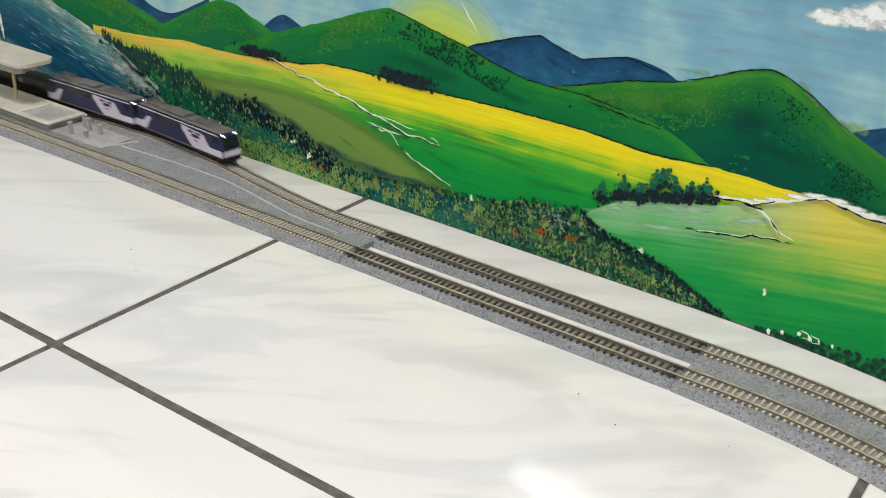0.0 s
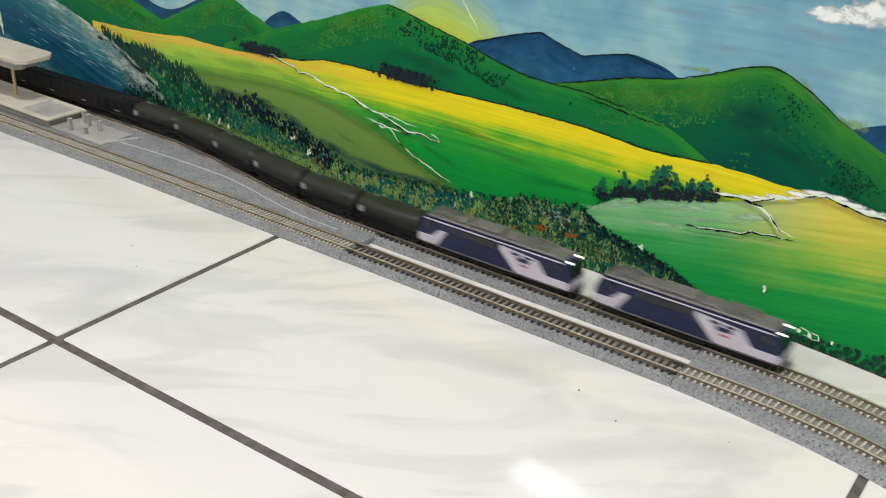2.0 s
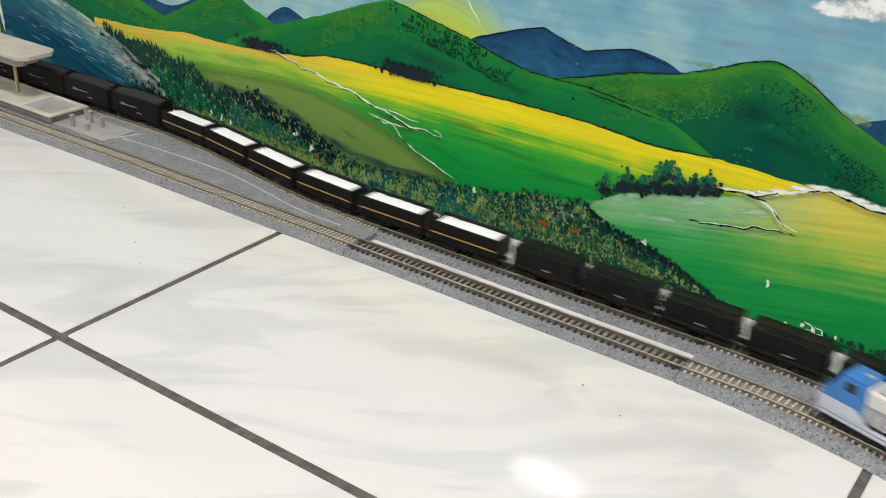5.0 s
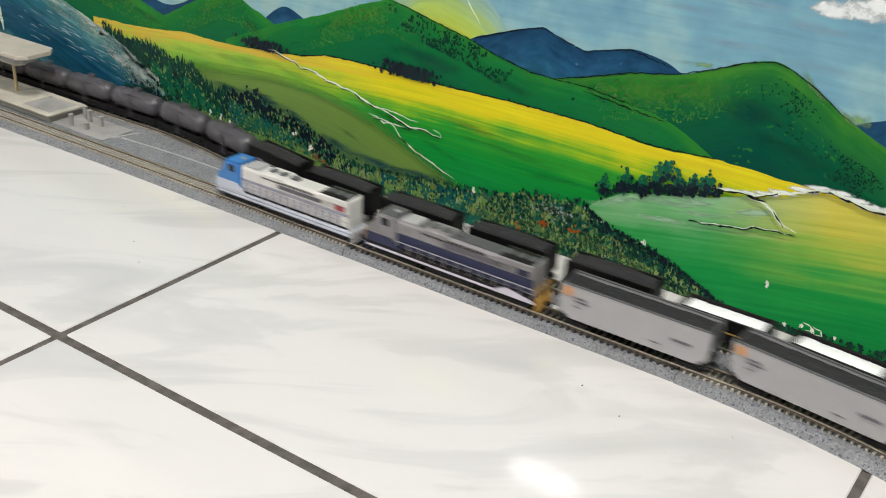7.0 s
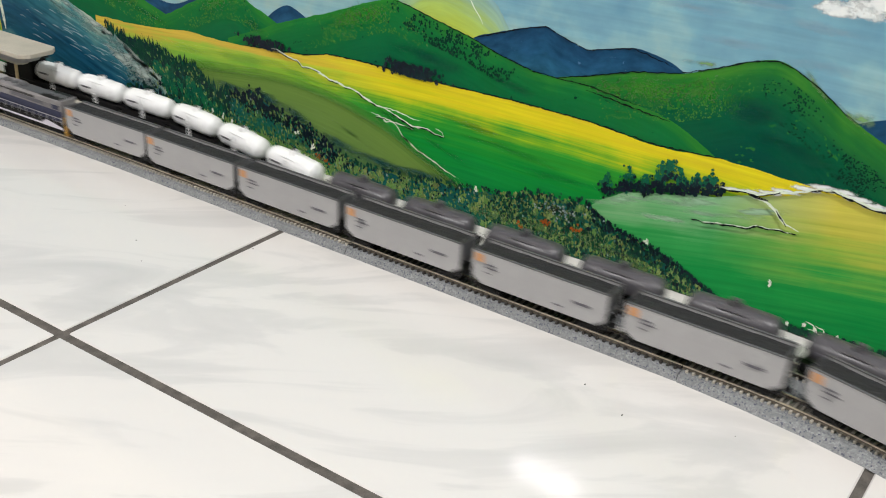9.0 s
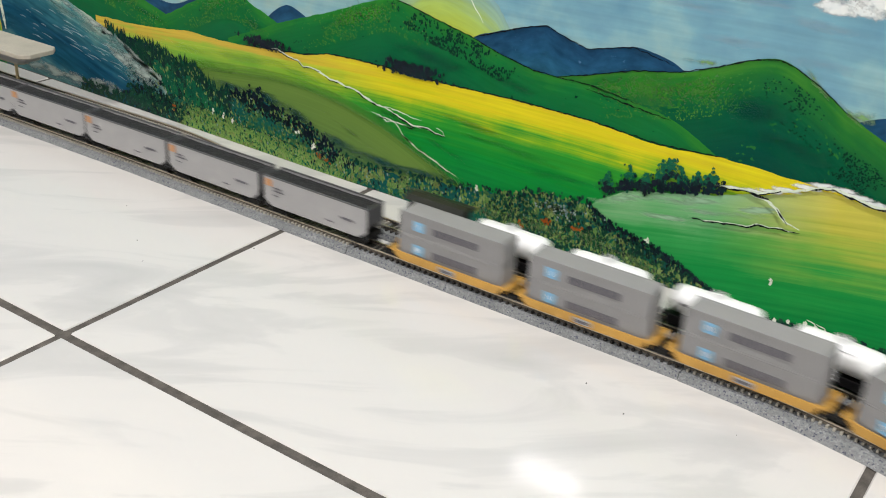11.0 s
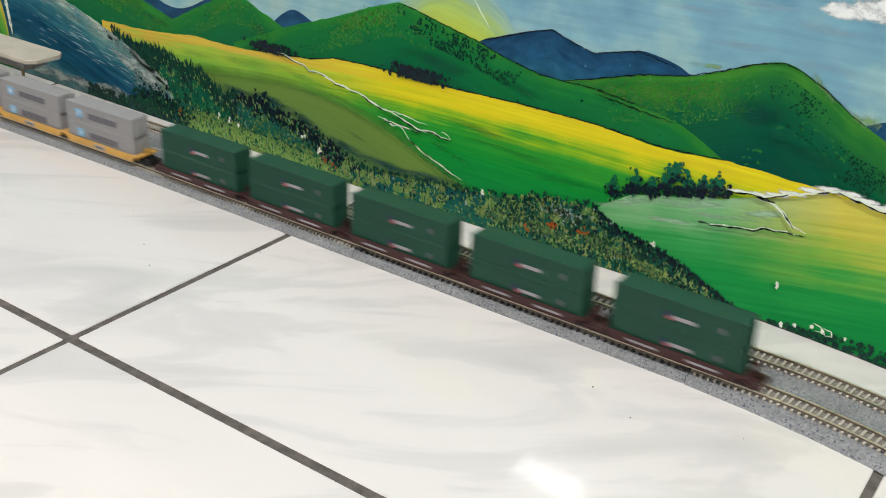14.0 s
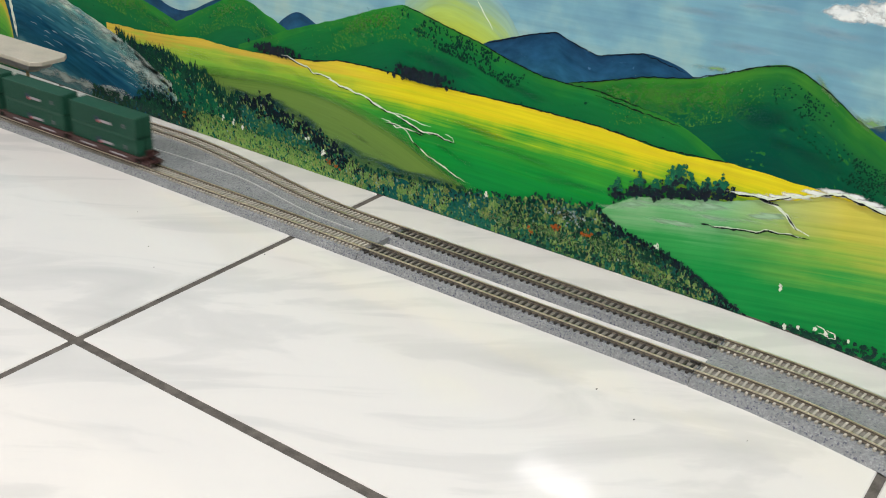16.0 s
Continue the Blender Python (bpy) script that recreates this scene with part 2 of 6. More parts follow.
M_MARBLE, M_BALLAST = marble(), ballast()
M_GROUT = mat("dark_grout", (0.085, 0.075, 0.065), 0.9, spread=0.5, scale=120, bump=0.4)
M_PLASTER = mat("white_plaster", (0.78, 0.77, 0.74), 0.8, scale=3)
M_RAIL = mat("nickel_rail", (0.66, 0.585, 0.47), 0.36, 1.0, spread=0.12)
M_TIE_DARK = mat("brown_tie", (0.030, 0.026, 0.022), 0.6, spread=0.3)
M_WEB = mat("weathered_rail_brown", (0.115, 0.095, 0.070), 0.6, spread=0.3, scale=200)
M_FILL = mat("brown_grey_infill", (0.19, 0.175, 0.150), 0.85, spread=0.25, scale=300, bump=0.4, bump_scale=1500)
M_TIE_GREY = mat("concrete_tie", (0.36, 0.335, 0.285), 0.7, spread=0.15)
M_PLAT = mat("platform_grey", (0.30, 0.30, 0.27), 0.7)
M_PLAT_TOP = mat("platform_beige", (0.46, 0.43, 0.355), 0.7, spread=0.15)
M_PAVE = mat("pale_grey_plate", (0.31, 0.30, 0.285), 0.75, spread=0.2, bump=0.3)
M_CANOPY = mat("beige_canopy", (0.43, 0.39, 0.32), 0.6)
M_POST = mat("ochre_post", (0.46, 0.36, 0.20), 0.6)
M_LINE = mat("pale_line", (0.41, 0.41, 0.40), 0.6)
M_BLACK = mat("black_plastic", (0.006, 0.0055, 0.006), 0.5, spread=0.4, spec=0.2)
M_UNDER = mat("dark_underframe", (0.010, 0.0095, 0.009), 0.6, spread=0.4, spec=0.2)
M_STEEL = mat("wheel_steel", (0.30, 0.29, 0.28), 0.35, 1.0)
M_NAVY = mat("navy_paint", (0.017, 0.021, 0.058), 0.4, spec=0.35)
M_LILAC = mat("pale_lilac_paint", (0.50, 0.47, 0.53), 0.4)
M_GREY = mat("roof_grey", (0.080, 0.080, 0.084), 0.5)
M_ROOF = mat("dusty_roof_grey", (0.115, 0.110, 0.105), 0.55, spread=0.3, scale=150)
M_LGREY = mat("light_grey_paint", (0.34, 0.335, 0.335), 0.5, spread=0.06)
M_WHITE = mat("white_paint", (0.82, 0.82, 0.82), 0.45, spread=0.06)
M_OLIVE = mat("dark_olive_paint", (0.020, 0.021, 0.017), 0.42, spread=0.2, spec=0.3)
M_TANKG = mat("grey_tank_paint", (0.070, 0.066, 0.074), 0.35)
M_COAL = mat("coal_load", (0.012, 0.012, 0.013), 0.8, spread=0.6, scale=400, bump=0.8, bump_scale=900)
M_ORANGE = mat("orange_mark", (0.50, 0.25, 0.11), 0.5)
M_YELLOW = mat("yellow_ochre_paint", (0.50, 0.275, 0.055), 0.45)
M_BOX = mat("grey_container_paint", (0.27, 0.265, 0.265), 0.5, spread=0.05)
M_GREEN = mat("dark_green_paint", (0.011, 0.060, 0.037), 0.5, spread=0.06, spec=0.3)
M_SKYB = mat("light_blue_mark", (0.20, 0.42, 0.62), 0.5)
M_BLUE = mat("bright_blue_paint", (0.035, 0.17, 0.44), 0.35)
M_CREAM = mat("cream_paint", (0.58, 0.565, 0.53), 0.4)
M_HOOD = mat("mid_grey_paint", (0.20, 0.19, 0.19), 0.45, spread=0.25)
M_PALEB = mat("pale_blue_grey_paint", (0.47, 0.50, 0.56), 0.45)
# shade on the cream locomotive's lower sides, put into the colour
M_SHADED_DOORS = mat("shaded_door_grey", (0.25, 0.25, 0.30), 0.5, spread=0.2)
M_MAROON = mat("dark_maroon_paint", (0.040, 0.015, 0.014), 0.5, spec=0.3)
M_RED = mat("red_mark", (0.34, 0.055, 0.07), 0.5)
M_GOLD = mat("gold_line", (0.42, 0.27, 0.06), 0.45)
M_DKTXT = mat("dark_lettering", (0.10, 0.095, 0.11), 0.6)
M_FADED = mat("faded_lettering", (0.27, 0.25, 0.265), 0.6)
M_GLASS = mat("dark_window", (0.01, 0.012, 0.016), 0.12)
M_LIGHT = glow("lit_headlamp", (1.0, 0.97, 0.88), 3.5)
M_TUBE = glow("lit_tube", (1.0, 0.97, 0.92), 20.0)


# ---- mesh helpers ----
def part(name, bm, material, parent=None, label="", shade=False):
    me = bpy.data.meshes.new(name)
    bm.to_mesh(me)
    bm.free()
    me.materials.append(material)
    if shade:
        for p in me.polygons:
            p.use_smooth = True
    ob = new(name, me)
    if parent:
        ob.parent = parent
    if label:
        tagged(ob, label)
    return ob


def shared(name, me, parent, m):
    ob = new(name, me)
    ob.parent = parent
    ob.matrix_basis = m
    return ob


def box(bm, x0, x1, y0, y1, z0, z1, bevel=0.0, seg=1):
    r = bmesh.ops.create_cube(bm, size=1.0)
    m = Matrix.Translation(((x0 + x1) / 2, (y0 + y1) / 2, (z0 + z1) / 2)) @ Matrix.Diagonal((x1 - x0, y1 - y0, z1 - z0, 1))
    bmesh.ops.transform(bm, matrix=m, verts=r["verts"])
    if bevel:
        es = {e for v in r["verts"] for e in v.link_edges}
        bmesh.ops.bevel(bm, geom=list(es), offset=bevel, segments=seg, affect="EDGES", profile=0.5)
    return bm


def cyl(bm, m, radius, length, seg=16, radius2=None):
    """A cylinder along local z, centred."""
    bmesh.ops.create_cone(bm, cap_ends=True, segments=seg, radius1=radius, radius2=radius if radius2 is None else radius2, depth=length, matrix=m)
    return bm


def prism(bm, outline, y0, y1):
    """A plate cut from an (x, z) outline, from y0 to y1."""
    a = [bm.verts.new((x, y0, z)) for x, z in outline]
    b = [bm.verts.new((x, y1, z)) for x, z in outline]
    n = len(a)
    bm.faces.new(a), bm.faces.new(b[::-1])
    for i in range(n):
        bm.faces.new((a[i], b[i], b[(i + 1) % n], a[(i + 1) % n]))
    bmesh.ops.recalc_face_normals(bm, faces=bm.faces)
    return bm


def loft(bm, sections):
    """A hull through closed sections (lists of points), capped."""
    rings = [[bm.verts.new(p) for p in s] for s in sections]
    n = len(rings[0])
    for a, b in zip(rings, rings[1:]):
        for i in range(n):
            bm.faces.new((a[i], a[(i + 1) % n], b[(i + 1) % n], b[i]))
    bm.faces.new(rings[0][::-1]), bm.faces.new(rings[-1])
    bmesh.ops.recalc_face_normals(bm, faces=bm.faces)
    return bm


def B(*a, **k):
    return box(bmesh.new(), *a, **k)


def empty(name, m=None):
    e = new(name)
    e.empty_display_size = 0.01
    if m:
        e.matrix_world = m
    return e

# ---- the room ----
def wall_y(x):
    """The painted wall bows very slightly along its length."""
    y = 0.5685 + max(0.0, -0.5 - x) * 0.02
    if x > 0:
        return y - 0.022 - 0.22 * x
    return y - 0.55 * (x + 0.2) ** 2 if x > -0.2 else y


X0, X1, Y0, TOP = -4.2, 3.4, -4.6, 2.66
CX = [X0 + i * 0.1 for i in range(33)] + [-0.9 + i * 0.02 for i in range(61)] + [0.4 + i * 0.1 for i in range(31)]


def wall_north():
    bm = bmesh.new()
    cols = []
    for x in CX:
        y = wall_y(x)
        cols.append([bm.verts.new(p) for p in ((x, y, -0.03), (x, y, TOP), (x, y + 0.12, TOP), (x, y + 0.12, -0.03))])
    for a, b in zip(cols, cols[1:]):
        for i in range(4):
            bm.faces.new((a[i], b[i], b[(i + 1) % 4], a[(i + 1) % 4]))
    bm.faces.new(cols[0]), bm.faces.new(cols[-1][::-1])
    bmesh.ops.recalc_face_normals(bm, faces=bm.faces)
    return tagged(part("wall_north", bm, M_PLASTER), "white wall with a hand-painted landscape along its foot", "wall", kind="structure")


wall = wall_north()
for nm, a in (("wall_south", (X0, X1, Y0 - 0.1, Y0, -0.03, TOP)), ("wall_west", (X0 - 0.1, X0, Y0, 0.7, -0.03, TOP)), ("wall_east", (X1, X1 + 0.1, Y0, 0.7, -0.03, TOP))):
    tagged(part(nm, B(*a), M_PLASTER), "plain white plastered wall", "wall", kind="structure")
tagged(part("ceiling", B(X0, X1, Y0, 0.8, TOP, TOP + 0.1), M_PLASTER), "plain white ceiling", "ceiling", kind="structure")
for lx, ly, watts in LAMPS:
    fix = empty("ceiling_light", pose(lx, ly, TOP))
    tagged(fix, "white ceiling light with a lit diffuser", "light", group="ceiling lights")
    part("housing", B(-0.20, 0.20, -0.11, 0.11, -0.035, 0.0, bevel=0.006), M_WHITE, fix)
    part("diffuser", B(-0.17, 0.17, -0.08, 0.08, -0.045, -0.036, bevel=0.003), M_TUBE, fix)

rows = [[(x, wall_y(x) - 0.0016, -0.001), (x, wall_y(x) - 0.0004, -0.001), (x, wall_y(x) - 0.0004, 0.0014), (x, wall_y(x) - 0.0010, 0.0012)] for x in CX]
tagged(part("trim", loft(bmesh.new(), rows), M_GROUT), "thin dark joint along the foot of the painted wall", "trim", kind="structure")
floor = tagged(part("floor", B(X0, X1, Y0, 0.9, -0.03, -0.0008), M_GROUT), "floor of large glazed marble-look tiles with dark joints", "floor", kind="structure")


# ---- tracks ----
def ease(u):
    u = min(1.0, max(0.0, u))
    return u * u * (3 - 2 * u)


NEAR_Y, FAR_Y, BEND_X = 0.4825, 0.516, -0.13


def track_y(far, x):
    """Both tracks run straight; towards the station the far one swings out round the platform."""
    y = FAR_Y + 0.0285 * ease((-0.42 - x) / 0.235) if far else NEAR_Y
    return y - 0.02 * min(0.25, max(0.0, -0.62 - x))


def track_line(far):
    """Points of a track's centre line and the way along it, 0 where x is -0.4."""
    radius, y0 = (0.4145, FAR_Y) if far else (0.381, NEAR_Y)
    pts, x = [], -4.1
    while x < BEND_X:
        pts.append((x, track_y(far, x)))
        x += 0.005
    for i in range(160):
        a = i * (math.pi / 2) / 160
        pts.append((BEND_X + radius * math.sin(a), y0 - radius * (1 - math.cos(a))))
    pts += [(BEND_X + radius, y0 - radius - 0.02 * i) for i in range(1, 200)]
    p = np.array(pts)
    s = np.concatenate([[0], np.cumsum(np.hypot(*np.diff(p, axis=0).T))])
    return s - np.interp(-0.4, p[:800, 0], s[:800]), p[:, 0], p[:, 1]


LINES = {far: track_line(far) for far in (False, True)}


def on_track(far, s):
    ss, xs, ys = LINES[far]
    return float(np.interp(s, ss, xs)), float(np.interp(s, ss, ys))


def heading(far, s, d=0.004):
    (xa, ya), (xb, yb) = on_track(far, s - d), on_track(far, s + d)
    return math.atan2(yb - ya, xb - xa)


def side(far, s, lateral):
    x, y = on_track(far, s)
    a = heading(far, s)
    return x - math.sin(a) * lateral, y + math.cos(a) * lateral


def sweep(far, s0, s1, section, step=0.01):
    """A bar of the (lateral, z) section along a track from s0 to s1."""
    n = max(1, math.ceil((s1 - s0) / step))
    rows = []
    for i in range(n + 1):
        s = s0 + (s1 - s0) * i / n
        rows.append([(*side(far, s, lat), z) for lat, z in section])
    return loft(bmesh.new(), rows)


RAIL_TOP = 0.0074


def rails(owner, far, s0, s1):
    for c in (-0.00495, 0.00495):
        rail = part("rail", sweep(far, s0, s1, [(c - 0.0006, 0.0050), (c + 0.0006, 0.0050), (c + 0.0002, 0.0058), (c + 0.0003, RAIL_TOP - 0.0007), (c - 0.0003, RAIL_TOP - 0.0007), (c - 0.0002, 0.0058)]), M_WEB, owner, "dark weathered rail with a bright head")
        part("rail_head", sweep(far, s0, s1, [(c - 0.00045, RAIL_TOP - 0.0007), (c + 0.00045, RAIL_TOP - 0.0007), (c + 0.00042, RAIL_TOP - 0.0001), (c + 0.0003, RAIL_TOP), (c - 0.0003, RAIL_TOP), (c - 0.00042, RAIL_TOP - 0.0001)]), M_RAIL, rail, "bright nickel rail head")


TIES = {}


def infill(owner, far, s0, s1):
    part("infill", sweep(far, s0, s1, [(-0.0044, 0.0040), (0.0044, 0.0040), (0.0044, 0.0046), (-0.0044, 0.0046)]), M_FILL, owner, "brown-grey ballast between the rails")


def ties(owner, far, s0, s1, gap, material, wide, long=0.0146):
    key = material.name
    if key not in TIES:
        bm = B(-wide / 2, wide / 2, -long / 2, long / 2, 0.0036, 0.0057, bevel=0.0002)
        me = bpy.data.meshes.new("tie")
        bm.to_mesh(me)
        bm.free()
        me.materials.append(material)
        TIES[key] = me
    n = int((s1 - s0) / gap)
    for i in range(n):
        s = s0 + (i + 0.5) * (s1 - s0) / n
        x, y = on_track(far, s)
        shared("tie", TIES[key], owner, pose(x, y, 0, 0, 0, math.degrees(heading(far, s)) + random.uniform(-0.8, 0.8)))


BED = [(-0.0122, 0.0), (-0.0102, 0.0042), (0.0102, 0.0042), (0.0122, 0.0)]


def straight_track(far, s0, s1):
    t = tagged(empty("track_piece"), "straight single track with dark brown ties on grey roadbed", "train track", group="track pieces")
    part("roadbed", sweep(far, s0, s1, BED), M_BALLAST, t, "speckled grey moulded roadbed")
    rails(t, far, s0, s1)
    infill(t, far, s0 + 0.001, s1 - 0.001)
    ties(t, far, s0 + 0.001, s1 - 0.001, 0.0044, M_TIE_DARK, 0.0015)
    for s in (s0 + 0.003, s1 - 0.003):
        for c in (-0.00495, 0.00495):
            x, y = side(far, s, c)
            part("rail_joiner", box(bmesh.new(), x - 0.003, x + 0.003, y - 0.0010, y + 0.0010, 0.0050, 0.0066, bevel=0.0002), M_TIE_DARK, t)
    return t


straight_track(False, 0.0065, 0.2425)
straight_track(True, 0.0065, 0.2425)


def station_track():
    t = tagged(empty("station_track"), "double track spreading around a platform, pale concrete ties on grey roadbed", "train track", group="track pieces")
    rows, x = [], -4.05
    while x <= -0.3939:
        yf, yn = track_y(True, x), track_y(False, x)
        rows.append([(x, yn - 0.0125, 0.0), (x, yn - 0.0105, 0.0042), (x, yf + 0.0102, 0.0042), (x, yf + 0.0122, 0.0)])
        x += 0.006 if x > -1.0 else 0.05
    rows.append([(-0.394, NEAR_Y - 0.0125, 0.0), (-0.394, NEAR_Y - 0.0105, 0.0042), (-0.394, FAR_Y + 0.0102, 0.0042), (-0.394, FAR_Y + 0.0122, 0.0)])
    part("roadbed", loft(bmesh.new(), rows), M_BALLAST, t, "wide speckled grey roadbed")
    for far in (False, True):
        rails(t, far, -3.6, 0.006)
        infill(t, far, -0.58, 0.005)
        ties(t, far, -0.58, 0.005, 0.0033, M_TIE_GREY, 0.0015)
    # moulded cable duct between the tracks
    bm = bmesh.new()
    duct = [(-0.662, 0.5270), (-0.673, 0.4985)]
    for (xa, ya), (xb, yb) in zip(duct, duct[1:]):
        a = math.atan2(yb - ya, xb - xa)
        n = [(-math.sin(a) * 0.0008, math.cos(a) * 0.0008)][0]
        loft(bm, [[(x - n[0], y - n[1], 0.0040), (x - n[0], y - n[1], 0.0050), (x + n[0], y + n[1], 0.0050), (x + n[0], y + n[1], 0.0040)] for x, y in ((xa, ya), (xb, yb))])
    part("duct", bm, M_LINE, t)
    rows = []
    for i in range(31):
        x = -0.664 + i * (0.244 / 30)
        y = 0.511 + 0.004 * math.sin((x + 0.66) * 18) if x < -0.56 else 0.515 - 0.0165 * ease((x + 0.56) / 0.12)
        rows.append([(x, y - 0.0005, 0.0040), (x, y - 0.0005, 0.0049), (x, y + 0.0005, 0.0049), (x, y + 0.0005, 0.0040)])
    part("duct", loft(bmesh.new(), rows), M_LINE, t, "thin pale moulded duct")
    return t


station_track()


def curved_track():
    t = tagged(empty("curved_track"), "double curved track with pale concrete ties on one wide grey roadbed", "train track", group="track pieces")
    rows = []
    for i in range(120):
        s = 0.243 + i * 0.036
        k = ease((s - 0.25) / 0.05)
        near = [(*side(False, s, -0.0125 - 0.003 * k), 0.0), (*side(False, s, -0.0105), 0.0042)]
        xf, yf = on_track(False, s)
        a = heading(False, s)
        out = [(xf - math.sin(a) * lat, yf + math.cos(a) * lat, z) for lat, z in ((0.0335 + 0.0102, 0.0042), (0.0335 + 0.0125, 0.0))]
        rows.append(near + out)
    part("roadbed", loft(bmesh.new(), rows), M_BALLAST, t, "wide speckled grey roadbed")
    for far in (False, True):
        s0 = 0.243
        rails(t, far, s0, 4.2)
        infill(t, far, s0 + 0.001, s0 + 0.22)
        ties(t, far, s0 + 0.001, s0 + 0.22, 0.0039, M_TIE_GREY, 0.0015)
    return t


curved_track()


# ---- station ----
def platform():
    t = tagged(empty("station_platform"), "grey island platform with beige paving and sunken end panel", "platform")
    part("base", B(-2.6, -0.7365, 0.4945, 0.5265, 0.0040, 0.0104, bevel=0.0006), M_PLAT, t)
    bm = bmesh.new()
    box(bm, -2.6, -0.7325, 0.4905, 0.4960, 0.0106, 0.0126, bevel=0.0004)
    box(bm, -2.6, -0.7325, 0.5245, 0.5295, 0.0106, 0.0126, bevel=0.0004)
    box(bm, -0.7385, -0.7325, 0.4962, 0.5243, 0.0106, 0.0126, bevel=0.0004)
    box(bm, -2.6, -0.776, 0.4962, 0.5243, 0.0106, 0.0124, bevel=0.0004)
    part("edge_paving", bm, M_PLAT_TOP, t, "beige platform paving")
    part("sunken_panel", B(-0.7759, -0.7386, 0.4962, 0.5243, 0.0105, 0.0114), M_PAVE, t, "pale grey sunken panel")
    return t


platform()


def canopy():
    t = tagged(empty("platform_canopy"), "beige station canopy on slender posts over the platform", "canopy")
    z = 0.0515
    def slab(x1, cut, y0, y1, z0, z1):
        o = [(-2.5, y0), (x1 - cut, y0), (x1, y0 + cut), (x1, y1 - cut), (x1 - cut, y1), (-2.5, y1)]
        bm = bmesh.new()
        a, b = [bm.verts.new((x, y, z0)) for x, y in o], [bm.verts.new((x, y, z1)) for x, y in o]
        bm.faces.new(a[::-1]), bm.faces.new(b)
        for i in range(len(o)):
            bm.faces.new((a[i], a[(i + 1) % 6], b[(i + 1) % 6], b[i]))
        bmesh.ops.bevel(bm, geom=list(bm.edges), offset=0.0005, segments=1, affect="EDGES")
        return bm
    part("roof", slab(-0.7640, 0.007, 0.4925, 0.5290, z, z + 0.0040), M_CANOPY, t)
    part("roof_beam", slab(-0.780, 0.005, 0.5000, 0.5235, z - 0.0075, z - 0.0002), M_LGREY, t, "pale grey stepped soffit")
    part("roof_beam", slab(-0.792, 0.004, 0.5060, 0.5190, z - 0.0125, z - 0.0077), M_PLAT_TOP, t)
    for i in range(8):
        part("post", cyl(bmesh.new(), Matrix.Translation((-0.808 - 0.16 * i, 0.5130, (z - 0.0125 + 0.0124) / 2)), 0.0014, z - 0.0125 - 0.0124, 10), M_POST, t)
    return t


canopy()
tagged(part("station_apron", B(-0.7362, -0.670, 0.4950, 0.5275, 0.0043, 0.0051, bevel=0.0003), M_PAVE), "pale grey plate beyond the platform end", "pavement", kind="structure")
for bx, by, hh in ((-0.716, 0.501, 0.0095), (-0.722, 0.520, 0.0100), (-0.713, 0.517, 0.0095), (-0.697, 0.516, 0.0080), (-0.700, 0.504, 0.0050)):
    bl = tagged(empty("bollard", pose(bx, by, 0.0051)), "small pale grey equipment box on the station apron", "box", group="apron boxes")
    part("body", B(-0.0016, 0.0016, -0.0016, 0.0016, 0, hh, bevel=0.0003), M_PAVE, bl)
    part("cap", B(-0.0019, 0.0019, -0.0019, 0.0019, hh, hh + 0.0008, bevel=0.0002), M_PLAT, bl)

# ---- the painted landscape ----
def knots(*mm):
    return [(a / 1000, b / 1000) for a, b in mm]


def curve_at(k, x):
    """Height of a smooth line through the knots."""
    if x <= k[0][0]:
        return k[0][1]
    for i in range(len(k) - 1):
        if x <= k[i + 1][0]:
            p0, p1, p2, p3 = k[max(0, i - 1)], k[i], k[i + 1], k[min(len(k) - 1, i + 2)]
            h = p2[0] - p1[0]
            m1 = (p2[1] - p0[1]) / max(1e-6, p2[0] - p0[0]) * h
            m2 = (p3[1] - p1[1]) / max(1e-6, p3[0] - p1[0]) * h
            u = (x - p1[0]) / h
            return (2 * u**3 - 3 * u**2 + 1) * p1[1] + (u**3 - 2 * u**2 + u) * m1 + (3 * u**2 - 2 * u**3) * p2[1] + (u**3 - u**2) * m2
    return k[-1][1]


def wobble(x, amp, freq):
    return amp * noise.noise((x * freq, amp * 1e4, 0.3)) + 0.4 * amp * noise.noise((x * freq * 4, 5.0, amp * 1e4))


LAYER = [0]


def layer(name, upper, material, lower=None, jag=0.0, freq=120.0, step=0.002, x0=None, x1=None, label="", ref=None):
    """One coat of paint between two lines, following the wall. Every later coat lies on the earlier ones."""
    LAYER[0] += 1
    off = 0.00002 * LAYER[0] + 0.0002
    x0, x1 = upper[0][0] if x0 is None else x0, upper[-1][0] if x1 is None else x1
    bm = bmesh.new()
    uvl = bm.loops.layers.uv.new("brush")
    n = max(2, round((x1 - x0) / step))
    cols, uvs, way = [], {}, 0.0
    last = None
    for i in range(n + 1):
        x = x0 + (x1 - x0) * i / n
        zs = curve_at(upper, x)
        zu = zs + wobble(x, jag, freq)
        zl = max(0.0004, curve_at(lower, x) + wobble(x + 3, jag, freq)) if lower else 0.0004
        zu = max(zu, zl + 0.0001)
        way += math.hypot(x - last[0], zu - last[1]) if last else 0
        last = (x, zu)
        col = []
        for j in range(5):
            z = zu + (zl - zu) * j / 4
            v = bm.verts.new((x, wall_y(x) - off, z))
            uvs[v] = (x, (ref(x) if ref else zs) - z)
            col.append(v)
        cols.append(col)
    for a, b in zip(cols, cols[1:]):
        for j in range(4):
            fc = bm.faces.new((a[j], a[j + 1], b[j + 1], b[j]))
            for lp in fc.loops:
                lp[uvl].uv = uvs[lp.vert]
    ob = part(name, bm, material, wall, label)
    return ob


